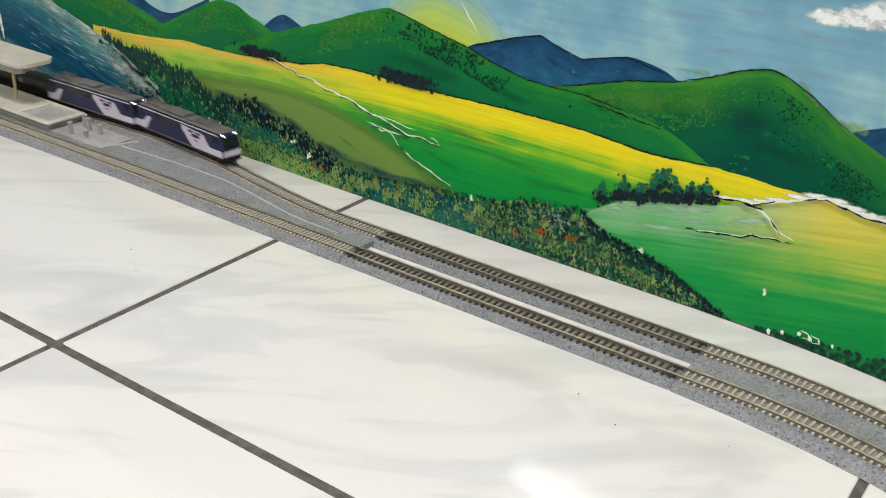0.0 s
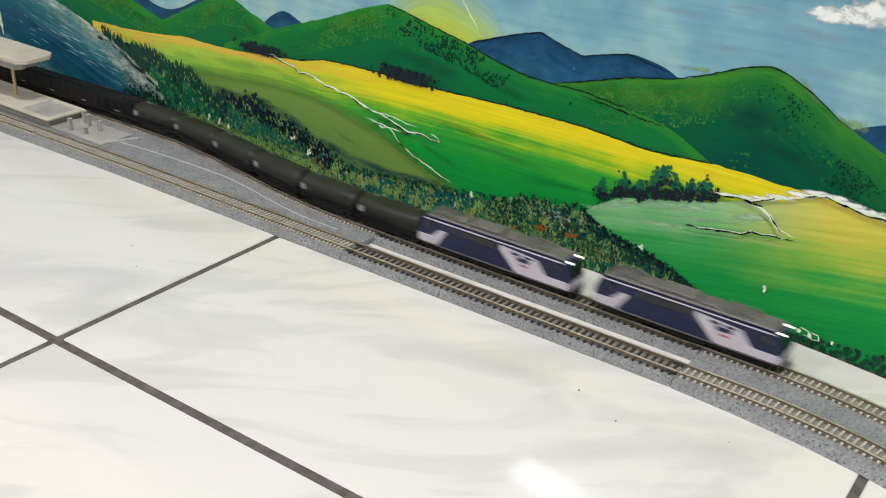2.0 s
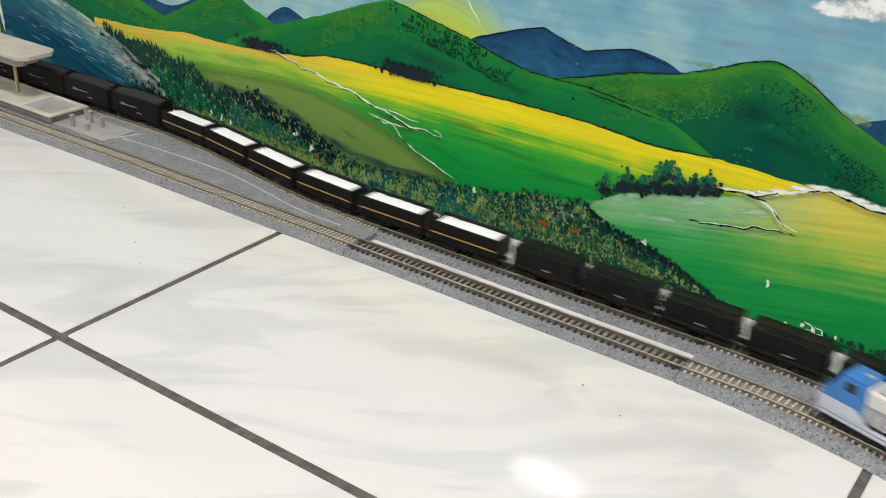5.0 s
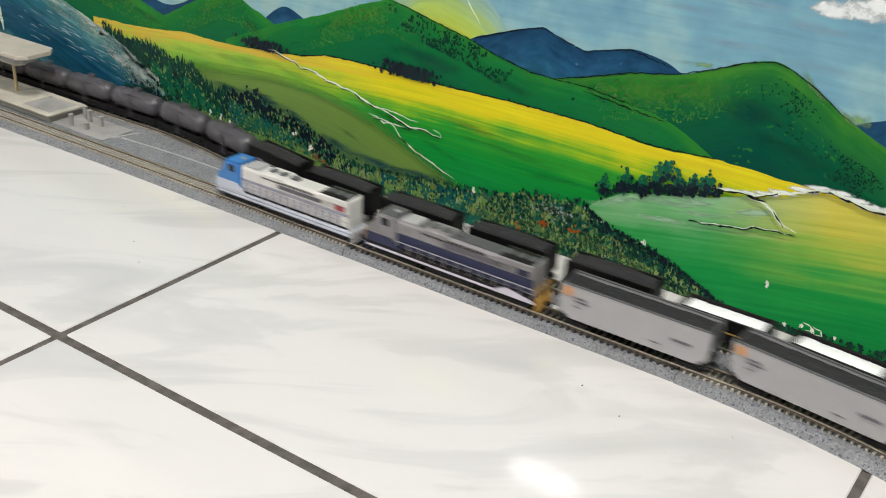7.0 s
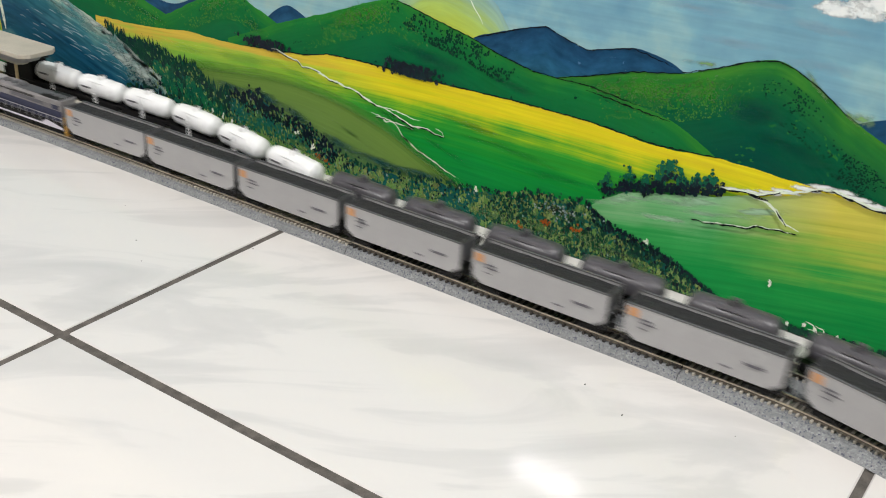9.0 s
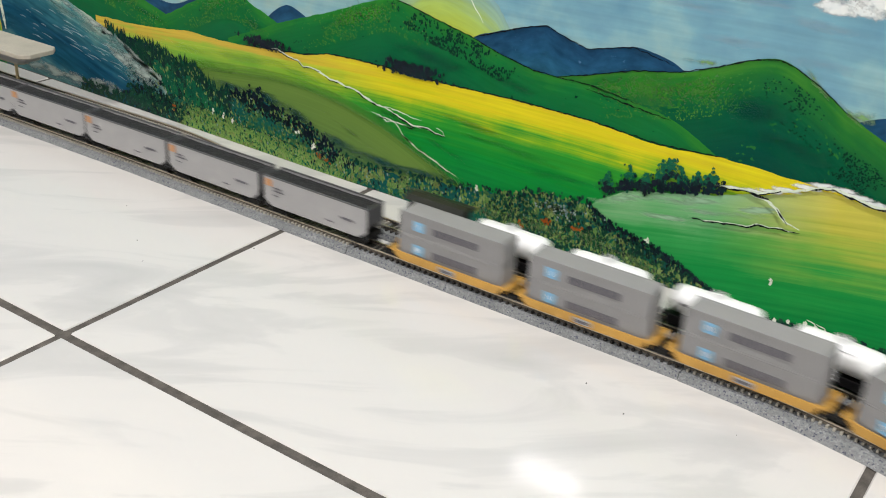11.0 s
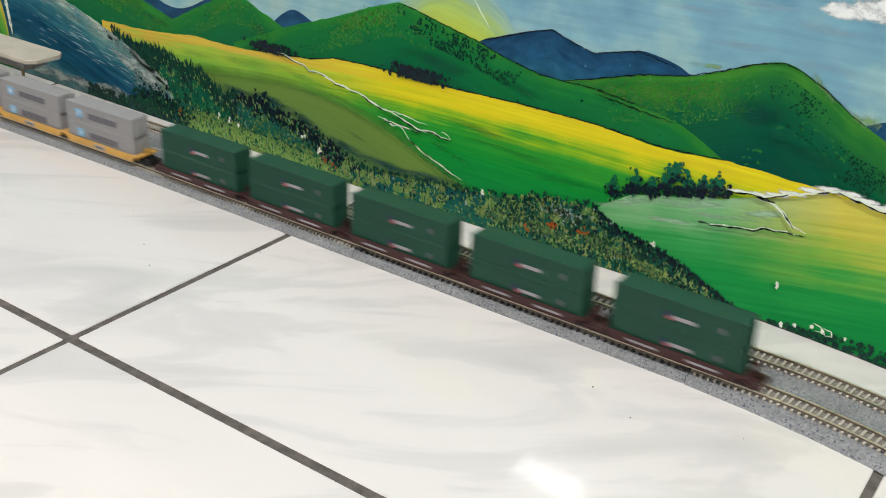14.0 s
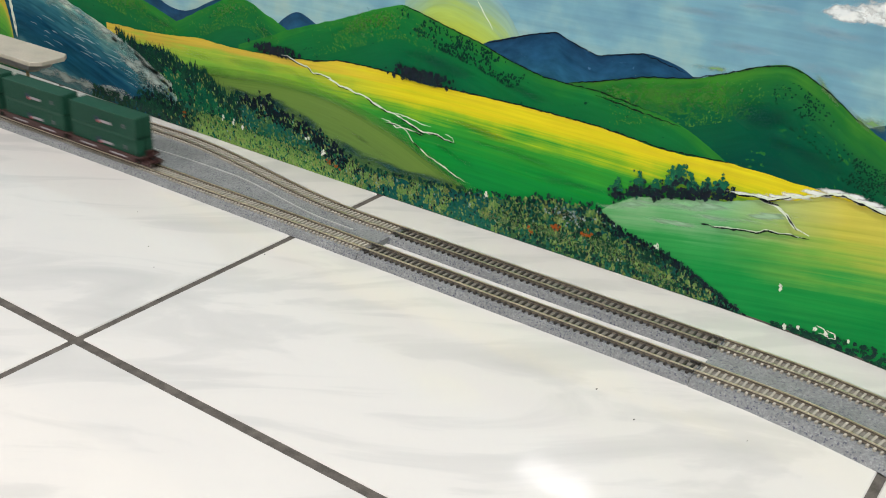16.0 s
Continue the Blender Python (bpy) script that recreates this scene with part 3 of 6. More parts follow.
def stroke(name, pts, width, material, jag=0.3, label="", lift=1):
    """A brush line along smooth points."""
    LAYER[0] += lift
    off = 0.00002 * LAYER[0] + 0.0002
    bm = bmesh.new()
    fine = []
    for (xa, za), (xb, zb) in zip(pts, pts[1:]):
        n = max(2, int(math.hypot(xb - xa, zb - za) / 0.0015))
        fine += [(xa + (xb - xa) * i / n, za + (zb - za) * i / n) for i in range(n)]
    fine.append(pts[-1])
    prev = None
    for i, (x, z) in enumerate(fine):
        xa, za = fine[max(0, i - 1)]
        xb, zb = fine[min(len(fine) - 1, i + 1)]
        d = math.hypot(xb - xa, zb - za) or 1
        w = width * (0.55 + jag * 2 * abs(noise.noise((x * 300, z * 300, width * 1e3)))) * min(1, 0.25 + i * 0.12, 0.25 + (len(fine) - 1 - i) * 0.12)
        nx, nz = -(zb - za) / d * w, (xb - xa) / d * w
        sx, sz = 0.0006 * noise.noise((x * 250, 1, 2)), 0.0008 * noise.noise((x * 250, 3, 2))
        pr = [bm.verts.new((x + k * nx + sx, wall_y(x) - off, z + k * nz + sz)) for k in (0.5, -0.5)]
        if prev:
            bm.faces.new((prev[0], prev[1], pr[1], pr[0]))
        prev = pr
    return part(name, bm, material, wall, label)


def dabs(name, places, material, size, tall=1.3, lean=0.0, pointed=False, label=""):
    """Brush dabs, each an irregular leaf of paint."""
    LAYER[0] += 1
    off = 0.00002 * LAYER[0] + 0.0002
    bm = bmesh.new()
    for x, z in places:
        r = size * random.uniform(0.55, 1.3)
        a0 = lean + random.gauss(0, 0.35)
        n = 11
        vs = []
        o = off + random.uniform(0, 0.00002)
        for i in range(n):
            a = 2 * math.pi * (i + random.uniform(-0.35, 0.35)) / n
            rr = r * (random.uniform(0.8, 1.25) if i % 2 else random.uniform(0.5, 0.95))
            px, pz = math.cos(a) * rr * 0.5, math.sin(a) * rr * 0.5 * tall
            if pointed and pz > 0:
                px *= 0.35
                pz *= 1.5
            x2, z2 = x + px * math.cos(a0) - pz * math.sin(a0), z + px * math.sin(a0) + pz * math.cos(a0)
            vs.append(bm.verts.new((x2, wall_y(x2) - o, max(0.0006, z2))))
        try:
            bm.faces.new(vs)
        except ValueError:
            pass
    ob = part(name, bm, material, wall, label)
    return tagged(ob, kind="stuff")


def scatter(count, x0, x1, low, high, power=1.0):
    out = []
    for _ in range(count):
        x = random.uniform(x0, x1)
        a, b = low(x), high(x)
        if b > a:
            out.append((x, a + (b - a) * random.random() ** power))
    return out


G_DEEP = (0.002, 0.040, 0.020)
P_SKY = paint("sky_paint", [(0.0, (0.090, 0.235, 0.355)), (0.50, (0.105, 0.265, 0.375)), (0.62, (0.155, 0.345, 0.43)), (0.70, (0.23, 0.42, 0.45)), (0.80, (0.33, 0.47, 0.40))], 0.42, 0.05, 6, 110, hairs=0.08, rough=0.04, spec=0.5)
P_MTN = paint("blue_mountain_paint", [(0.0, (0.010, 0.048, 0.110)), (0.5, (0.013, 0.072, 0.150)), (1.0, (0.017, 0.098, 0.165))], 0.03, 0.5, 30, 60, speck=(0.05, 0.15, 0.28), speck_at=0.74)
P_HILL = paint("green_hill_paint", [(0.0, (0.022, 0.195, 0.026)), (0.16, (0.007, 0.150, 0.032)), (0.55, (0.004, 0.126, 0.037)), (1.0, (0.003, 0.100, 0.042))], 0.05, 0.18, 14, 160, speck=G_DEEP, speck_at=0.72, hairs=0.08)
P_HILL2 = paint("stippled_hill_paint", [(0.0, (0.040, 0.20, 0.022)), (0.14, (0.016, 0.150, 0.026)), (0.45, (0.003, 0.092, 0.036)), (1.0, (0.001, 0.060, 0.040))], 0.06, 0.18, 16, 160, speck=(0.020, 0.155, 0.028), speck_at=0.66, hairs=0.08)
P_FIELD = paint("yellow_field_paint", [(0.0, (0.62, 0.45, 0.06)), (0.09, (0.56, 0.42, 0.06)), (0.16, (0.36, 0.50, 0.06)), (0.28, (0.22, 0.43, 0.055)), (0.50, (0.10, 0.36, 0.045)), (1.0, (0.012, 0.15, 0.05))], 0.065, 0.30, 5, 190, hairs=0.10, blot=0.24,
                stops2=[(0.0, (0.66, 0.54, 0.02)), (0.12, (0.70, 0.61, 0.015)), (0.22, (0.60, 0.58, 0.016)), (0.32, (0.24, 0.46, 0.020)), (0.42, (0.035, 0.31, 0.030)), (0.70, (0.008, 0.255, 0.036)), (1.0, (0.008, 0.235, 0.046))], x_from=-0.57, x_to=-0.43)
P_OLIVE = paint("olive_field_paint", [(0.0, (0.120, 0.270, 0.045)), (0.25, (0.140, 0.240, 0.050)), (0.66, (0.130, 0.225, 0.055)), (0.86, (0.040, 0.125, 0.060)), (1.0, (0.012, 0.080, 0.068))], 0.058, 0.2, 5, 420, hairs=0.07, blot=0.25, fade=0.016)
P_FRONT = paint("front_field_paint", [(0.0, (0.27, 0.50, 0.29)), (0.22, (0.22, 0.47, 0.22)), (0.5, (0.040, 0.33, 0.080)), (0.75, (0.014, 0.28, 0.060)), (1.0, (0.008, 0.235, 0.050))], 0.078, 0.34, 5, 150, hairs=0.09, blot=0.34,
                stops2=[(0.0, (0.62, 0.54, 0.09)), (0.25, (0.50, 0.49, 0.07)), (0.5, (0.20, 0.42, 0.06)), (0.75, (0.022, 0.31, 0.060)), (1.0, (0.008, 0.235, 0.050))], x_from=-0.185, x_to=-0.115)
P_WATER = paint("deep_water_paint", [(0.0, (0.36, 0.44, 0.36)), (0.09, (0.13, 0.28, 0.26)), (0.26, (0.035, 0.150, 0.185)), (0.5, (0.010, 0.070, 0.130)), (0.8, (0.012, 0.080, 0.125)), (1.0, (0.07, 0.18, 0.19))], 0.085, 0.28, 10, 90, speck=(0.030, 0.12, 0.17), speck_at=0.70)
P_BUSH = paint("dark_bush_paint", [(0.0, (0.010, 0.085, 0.085)), (0.5, (0.014, 0.115, 0.080)), (1.0, (0.020, 0.105, 0.062))], 0.04, 0.5, 160, 240, speck=(0.050, 0.135, 0.050), speck_at=0.55)
P_LEAFY = paint("leafy_bush_paint", [(0.0, (0.045, 0.16, 0.058)), (0.3, (0.145, 0.265, 0.066)), (1.0, (0.195, 0.34, 0.082))], 0.012, 0.6, 200, 260, speck=(0.020, 0.095, 0.034), speck_at=0.62, fade=0.003)
P_BLACKLINE = dab_paint("black_outline_paint", [(0.006, 0.008, 0.010)], holes=0.39)
P_WHITE = dab_paint("white_stroke_paint", [(0.78, 0.80, 0.72), (0.66, 0.74, 0.60)], holes=0.36)
P_DKTREE = dab_paint("dark_tree_dabs", [(0.006, 0.036, 0.026), (0.010, 0.060, 0.032), (0.010, 0.022, 0.030), (0.018, 0.085, 0.045)])
P_PURPLE = dab_paint("black_bush_dabs", [(0.009, 0.012, 0.020), (0.012, 0.016, 0.028), (0.006, 0.026, 0.026), (0.008, 0.010, 0.014)])
P_TEAL = dab_paint("teal_leaf_dabs", [(0.008, 0.10, 0.058), (0.010, 0.13, 0.062), (0.005, 0.07, 0.046), (0.018, 0.16, 0.058)])
P_LEAF = dab_paint("light_leaf_dabs", [(0.06, 0.18, 0.055), (0.17, 0.29, 0.07), (0.09, 0.22, 0.06), (0.27, 0.38, 0.13), (0.19, 0.20, 0.055), (0.07, 0.18, 0.065)], mix=0.7)
P_RED = dab_paint("red_flower_dabs", [(0.34, 0.07, 0.015), (0.24, 0.09, 0.02)])
P_FOAM = dab_paint("foam_dabs", [(0.16, 0.26, 0.27), (0.28, 0.36, 0.35), (0.10, 0.20, 0.23)])
P_WAVE = dab_paint("wave_strokes", [(0.50, 0.58, 0.58), (0.28, 0.42, 0.46)])
P_GLOW = paint("sun_glow_paint", [(0.0, (0.21, 0.37, 0.42)), (0.25, (0.26, 0.42, 0.30)), (0.6, (0.36, 0.50, 0.12)), (1.0, (0.42, 0.52, 0.07))], 0.035, 0.35, 14, 110, hairs=0.1)
P_STIP = dab_paint("hill_stipple", [(0.020, 0.150, 0.024), (0.060, 0.225, 0.030), (0.035, 0.185, 0.030), (0.085, 0.250, 0.040)])
P_STIPD = dab_paint("dark_hill_stipple", [(0.003, 0.030, 0.020), (0.003, 0.045, 0.022)])
S_CLOUD = soft_paint("soft_cloud_paint", (0.84, 0.84, 0.80), (0.62, 0.69, 0.72), 240, 0.8, 1.5, 1.0, 1.5)
S_HAZE = soft_paint("thin_cloud_paint", (0.34, 0.52, 0.62), (0.22, 0.43, 0.58), 120, 1.2, 0.7, 0.5, 4)
S_FOAM = soft_paint("soft_foam_paint", (0.62, 0.66, 0.58), (0.22, 0.36, 0.37), 130, 1.5, 0.8, 0.80, 3)
S_SPRAY = soft_paint("thin_spray_paint", (0.30, 0.44, 0.40), (0.05, 0.19, 0.21), 120, 1.5, 0.7, 0.75, 3)
S_LIME = soft_paint("lime_stipple_paint", (0.085, 0.32, 0.03), (0.030, 0.22, 0.028), 420, 1.7, 1.0, 0.60, 1)
S_LEAFW = soft_paint("leaf_green_wash_paint", (0.16, 0.26, 0.075), (0.05, 0.14, 0.05), 330, 1.7, 1.0, 0.7, 0.8)
S_BROWN = soft_paint("brown_wash_paint", (0.14, 0.13, 0.05), (0.05, 0.09, 0.04), 330, 1.7, 1.0, 0.6, 0.8)
S_MINT = soft_paint("mint_wash_paint", (0.50, 0.66, 0.50), (0.24, 0.50, 0.28), 190, 1.5, 0.9, 0.75, 8)
S_DARKG = soft_paint("dark_green_streak_paint", (0.010, 0.11, 0.03), (0.020, 0.16, 0.035), 260, 1.6, 0.8, 0.34, 12)
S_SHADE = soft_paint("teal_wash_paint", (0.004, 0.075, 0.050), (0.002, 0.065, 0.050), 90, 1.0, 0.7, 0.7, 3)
S_MIST = soft_paint("blue_green_wash_paint", (0.022, 0.105, 0.085), (0.008, 0.060, 0.075), 140, 1.1, 0.75, 0.85, 5)
S_FRESH = soft_paint("fresh_green_wash_paint", (0.16, 0.46, 0.045), (0.11, 0.39, 0.045), 160, 1.1, 0.6, 0.55, 8)
S_EDGE = soft_paint("yellow_green_edge_paint", (0.26, 0.42, 0.14), (0.16, 0.36, 0.16), 160, 1.2, 0.8, 0.7, 1)

K_G1 = knots((-1300, 90), (-991, 93), (-873, 110), (-795, 116), (-749, 110), (-712, 103), (-683, 96), (-656, 88))
K_G2 = knots((-690, 86), (-662, 99), (-633, 113), (-606, 124), (-587, 125), (-568, 118), (-550, 112), (-525, 102))
K_G3 = knots((-600, 88), (-563, 102), (-538, 112), (-493, 127), (-461, 139), (-435, 147), (-421, 145), (-392, 138), (-369, 133), (-346, 126), (-319, 120), (-298, 119), (-278, 119), (-242, 114), (-219, 109), (-185, 92))
K_G4 = knots((-330, 108), (-302, 119), (-279, 125), (-249, 134), (-220, 139), (-197, 147), (-178, 155), (-163, 158), (-152, 155), (-138, 148), (-124, 139), (-114, 134), (-94, 125), (-40, 100), (60, 80))
K_Y = knots((-770, 76), (-730, 77), (-685, 80), (-649, 84), (-615, 84), (-583, 85), (-551, 88), (-515, 91), (-493, 96), (-466, 97), (-439, 97), (-409, 96), (-385, 96), (-330, 97), (-275, 96), (-228, 92), (-185, 94), (-150, 93), (-117, 93), (-60, 92), (200, 90))
K_O = knots((-690, 58), (-618, 67), (-552, 74), (-493, 72), (-444, 61), (-407, 47), (-372, 33), (-347, 22))
K_F = knots((-276, 30), (-259, 47), (-242, 57), (-216, 63), (-181, 72), (-148, 82), (-124, 91), (-96, 90), (200, 85))
K_W = knots((-1300, 104), (-911, 104), (-850, 93), (-810, 82), (-785, 75), (-769, 70), (-743, 64), (-723, 55), (-707, 46), (-684, 36), (-677, 14))
K_BUSH = knots((-768, 76), (-745, 70), (-733, 66), (-704, 67), (-680, 63), (-652, 59), (-637, 55), (-628, 48), (-602, 44), (-568, 52), (-553, 46), (-538, 40), (-522, 40), (-505, 36), (-487, 27), (-465, 21), (-427, 22), (-386, 26), (-352, 31), (-329, 32), (-312, 39), (-290, 43), (-269, 43), (-255, 34), (-230, 28), (-210, 22), (-189, 13), (-169, 4), (-158, 0))
K_R3 = knots((-182, 77), (-161, 80), (-148, 84), (-124, 94), (-111, 94), (-96, 92), (-60, 90), (100, 88))


def soft(name, cx, cz, rx, rz, material, turn=0.0, lift=0.4):
    """A dry-brushed patch on the wall, in millimetres."""
    LAYER[0] += lift
    off = 0.00002 * LAYER[0] + 0.0002
    bm = bmesh.new()
    uvl = bm.loops.layers.uv.new("brush")
    g, n = {}, 8
    for i in range(n + 1):
        for j in range(n + 1):
            u, v = (i / n * 2 - 1) * 1.3, (j / n * 2 - 1) * 1.3
            x = (cx + u * rx * math.cos(turn) - v * rz * math.sin(turn)) / 1000
            z = max(0.0005, (cz + u * rx * math.sin(turn) + v * rz * math.cos(turn)) / 1000)
            g[i, j] = (bm.verts.new((x, wall_y(x) - off, z)), (u, v))
    for i in range(n):
        for j in range(n):
            q = [g[i, j], g[i + 1, j], g[i + 1, j + 1], g[i, j + 1]]
            fc = bm.faces.new([p[0] for p in q])
            for lp, p in zip(fc.loops, q):
                lp[uvl].uv = p[1]
    return part(name, bm, material, wall)


layer("painted_sky", knots((-1300, 420), (500, 420)), P_SKY, step=0.002, label="painted pale blue sky")
layer("painted_glow", knots((-432, 154), (-405, 172), (-378, 170), (-350, 158), (-336, 140)), P_GLOW, knots((-432, 130), (-336, 128)), jag=0.004, freq=90, label="painted yellow-green glow behind the hill")
stroke("painted_ray", knots((-374, 162), (-366, 152), (-359, 143)), 0.0012, P_WHITE)
for cx, cz, rx, rz in ((-126, 193, 20, 6), (-140, 191, 13, 5), (-105, 197, 22, 9), (-70, 204, 30, 11), (-116, 197, 16, 6)):
    soft("painted_cloud", cx, cz, rx, rz, S_CLOUD)
for cx, cz, rx, rz in ((-180, 187, 20, 3), (-150, 180, 26, 4), (-215, 178, 30, 4), (-140, 160, 24, 5), (-190, 163, 26, 4)):
    soft("painted_cloud", cx, cz, rx, rz, S_HAZE)
layer("painted_mountain", knots((-380, 120), (-365, 133), (-347, 140), (-328, 146), (-312, 150), (-303, 147), (-293, 144), (-281, 141), (-269, 144), (-251, 148), (-236, 147), (-223, 143), (-205, 134)), P_MTN, knots((-380, 110), (-205, 120)), jag=0.0006, label="painted blue mountain")
layer("painted_mountain", knots((-135, 126), (-117, 133), (-106, 138), (-80, 146), (-40, 140), (0, 120)), P_MTN, knots((-135, 100), (0, 100)))
layer("painted_mountain", knots((-560, 108), (-547, 119), (-535, 125), (-526, 124), (-505, 115)), P_MTN, knots((-560, 100), (-505, 100)))
layer("painted_mountain", knots((-720, 115), (-703, 112), (-682, 105), (-665, 104), (-650, 108), (-633, 116), (-615, 124)), P_MTN, knots((-720, 90), (-615, 95)))
layer("painted_hill", K_G1, P_HILL, jag=0.0008, label="painted dark green hill")
layer("painted_hill", K_G2, P_HILL, jag=0.0008, label="painted dark green hill")
layer("painted_hill", K_G4, P_HILL2, jag=0.0006, label="painted green hill with stippled trees")
layer("painted_hill", K_G3, P_HILL, jag=0.0007, label="painted dark green hill")


def stipple(k, x0, x1, lo, hi, n, keep=-0.05):
    pts = scatter(n * 3, x0, x1, lambda x: curve_at(k, x) - hi, lambda x: curve_at(k, x) - lo)
    pts = [p for p in pts if random.random() < min(1.0, (p[0] - x0) / 0.022, (x1 - p[0]) / 0.022)]
    return [p for p in pts if noise.noise((p[0] * 70, p[1] * 90, 0.7)) + 0.7 * noise.noise((p[0] * 300, p[1] * 360, 0.2)) > keep + random.uniform(-0.2, 0.2)]


for cx, cz, rx, rz, tr in ((-238, 125, 30, 9, 0.15), (-205, 131, 22, 9, 0.3), (-264, 120, 14, 5, 0.2), (-470, 128, 22, 8, 0.4), (-612, 114, 20, 7, 0.3), (-740, 100, 30, 8, 0), (-452, 133, 14, 6, 0.3)):
    soft("hill_light", cx, cz, rx, rz, S_LIME, tr)
for cx, cz, rx, rz, tr in ((-172, 126, 24, 12, 0.1), (-150, 112, 30, 8, -0.2), (-400, 112, 40, 8, -0.1), (-570, 104, 16, 6, -0.3), (-330, 106, 30, 5, -0.1), (-690, 88, 24, 4, -0.2)):
    soft("hill_shade", cx, cz, rx, rz, S_SHADE, tr)
for cx, cz, rx, rz, tr in ((-140, 149, 14, 2.2, -0.75), (-121, 138, 12, 2.2, -0.6), (-207, 148, 15, 2.0, 0.1), (-112, 137, 8, 4, 0)):
    soft("hill_edge", cx, cz, rx, rz, S_EDGE, tr)
dabs("hill_trees", stipple(K_G4, -0.270, -0.172, 0.006, 0.030, 620, -0.1), P_STIP, 0.0009, 0.9)
dabs("hill_trees", stipple(K_G4, -0.172, -0.132, 0.008, 0.034, 320, 0.10), P_STIPD, 0.0013, 0.8)
dabs("hill_trees", stipple(K_G4, -0.140, -0.075, 0.016, 0.036, 340, 0.12), P_STIPD, 0.0013, 0.8)
dabs("hill_trees", stipple(K_G3, -0.520, -0.400, 0.003, 0.024, 640, -0.1), P_STIP, 0.0010, 1.0)
dabs("hill_trees", stipple(K_G3, -0.442, -0.330, 0.002, 0.018, 460, 0.06), P_STIPD, 0.0015, 1.3)
dabs("hill_trees", stipple(K_G2, -0.66, -0.55, 0.002, 0.022, 520, -0.1), P_STIP, 0.0011, 1.0)
dabs("hill_trees", stipple(K_G1, -0.82, -0.67, 0.002, 0.022, 420, -0.1), P_STIP, 0.0013, 1.0)
stroke("painted_outline", knots((-280, 116), (-262, 114), (-240, 111), (-221, 109)), 0.0008, P_BLACKLINE, 0.9)
for k in (K_G3[5:14], K_G4[1:12], knots((-365, 133), (-328, 146), (-312, 150), (-293, 144), (-281, 141), (-251, 148), (-223, 142))):
    stroke("painted_outline", k, 0.0009, P_BLACKLINE, 0.6)
K_BRUSH = knots((-770, 76), (-600, 85.5), (-450, 95.5), (-300, 96.5), (-100, 93), (200, 90))
layer("painted_field", K_Y, P_FIELD, jag=0.0006, label="painted field from yellow to green", ref=lambda x: curve_at(K_BRUSH, x))
stroke("painted_outline", [(x, z + 0.0004) for x, z in K_Y[5:17]], 0.0010, P_BLACKLINE, 0.8)
for cx, cz, rx, rz in ((-632, 60, 30, 6),):
    soft("painted_wash", cx, cz, rx, rz, S_FRESH, 0.05)
for cx, cz, rx, rz, tr in ((-650, 70, 40, 5, 0.03), (-590, 74, 44, 5, 0.02), (-530, 76, 40, 5, -0.1)):
    soft("painted_wash", cx, cz, rx, rz, S_FRESH, tr)
layer("painted_field", K_O, P_OLIVE, jag=0.002, freq=40, x0=-0.655, label="painted olive field")
for cx, cz, rx, rz, tr in ((-600, 47, 30, 5, -0.05), (-560, 47, 34, 6, -0.12), (-522, 40, 36, 7, -0.3), (-484, 30, 36, 7, -0.25), (-442, 24, 36, 6, -0.1), (-400, 25, 34, 5, 0.05)):
    soft("painted_wash", cx, cz, rx, rz, S_MIST, tr)
for cx, cz, rx, rz, tr in ((-470, 40, 26, 2.4, -0.35), (-430, 60, 30, 3, -0.4), (-330, 62, 44, 4, -0.1), (-300, 52, 40, 4, 0.0), (-360, 72, 40, 3, -0.1), (-395, 52, 30, 3, -0.3)):
    soft("painted_wash", cx, cz, rx, rz, S_DARKG, tr)
layer("painted_field", K_F, P_FRONT, jag=0.0012, label="painted light green field", ref=lambda x: 0.066 + 0.18 * (x + 0.26))
for cx, cz, rx, rz, tr in ((-246, 51, 20, 4, 0.25), (-222, 58, 26, 4, 0.2), (-196, 63, 24, 3.4, 0.25), (-212, 48, 26, 3, 0.2), (-180, 60, 26, 3, 0.2), (-160, 68, 20, 3, 0.3)):
    soft("painted_wash", cx, cz, rx, rz, S_MINT, tr)
layer("painted_water", K_W, P_WATER, jag=0.0015, label="painted dark blue lake with foam")
LAYER[0] += 1
wv = scatter(26, -0.90, -0.80, lambda x: 0.03, lambda x: curve_at(K_W, x) - 0.014) + [(random.gauss(-0.765, 0.018), random.gauss(0.043, 0.008)) for _ in range(26)]
for x, z in wv:
    ln = random.uniform(0.005, 0.018)
    if z + 0.006 < curve_at(K_W, x + ln) - 0.004:
        stroke("painted_wave", [(x, z), (x + ln * 0.5, z - ln * 0.05), (x + ln, z - ln * 0.18)], random.uniform(0.0006, 0.0014), P_WAVE, 0.9, lift=0)
for i in range(9):
    x = -850 + i * 19
    z = curve_at(K_W, x / 1000) * 1000
    sl = math.atan2(curve_at(K_W, x / 1000 + 0.006) - curve_at(K_W, x / 1000 - 0.006), 0.012)
    if i % 2 == 0:
        soft("painted_foam", x - 4, z - 10, 22, 8, S_SPRAY, sl)
    soft("painted_foam", x, z - 3.2, 14, 3.4, S_FOAM, sl)
for cx, cz, rx, rz, tr, mt in ((-730, 42, 30, 10, -0.5, S_SPRAY), (-718, 40, 24, 9, -0.6, S_FOAM), (-706, 35, 18, 8, -0.7, S_FOAM), (-742, 44, 22, 5, -0.4, S_FOAM), (-724, 30, 26, 8, -0.3, S_SPRAY)):
    soft("painted_foam", cx, cz, rx, rz, mt, tr)
for i in range(6):
    soft("painted_foam", -905 + i * 31, 9 + 2 * math.sin(i * 1.7), 22, 7.5, S_FOAM)
stroke("painted_fall", knots((-921, 120), (-919, 71), (-915, 36)), 0.006, P_WHITE)
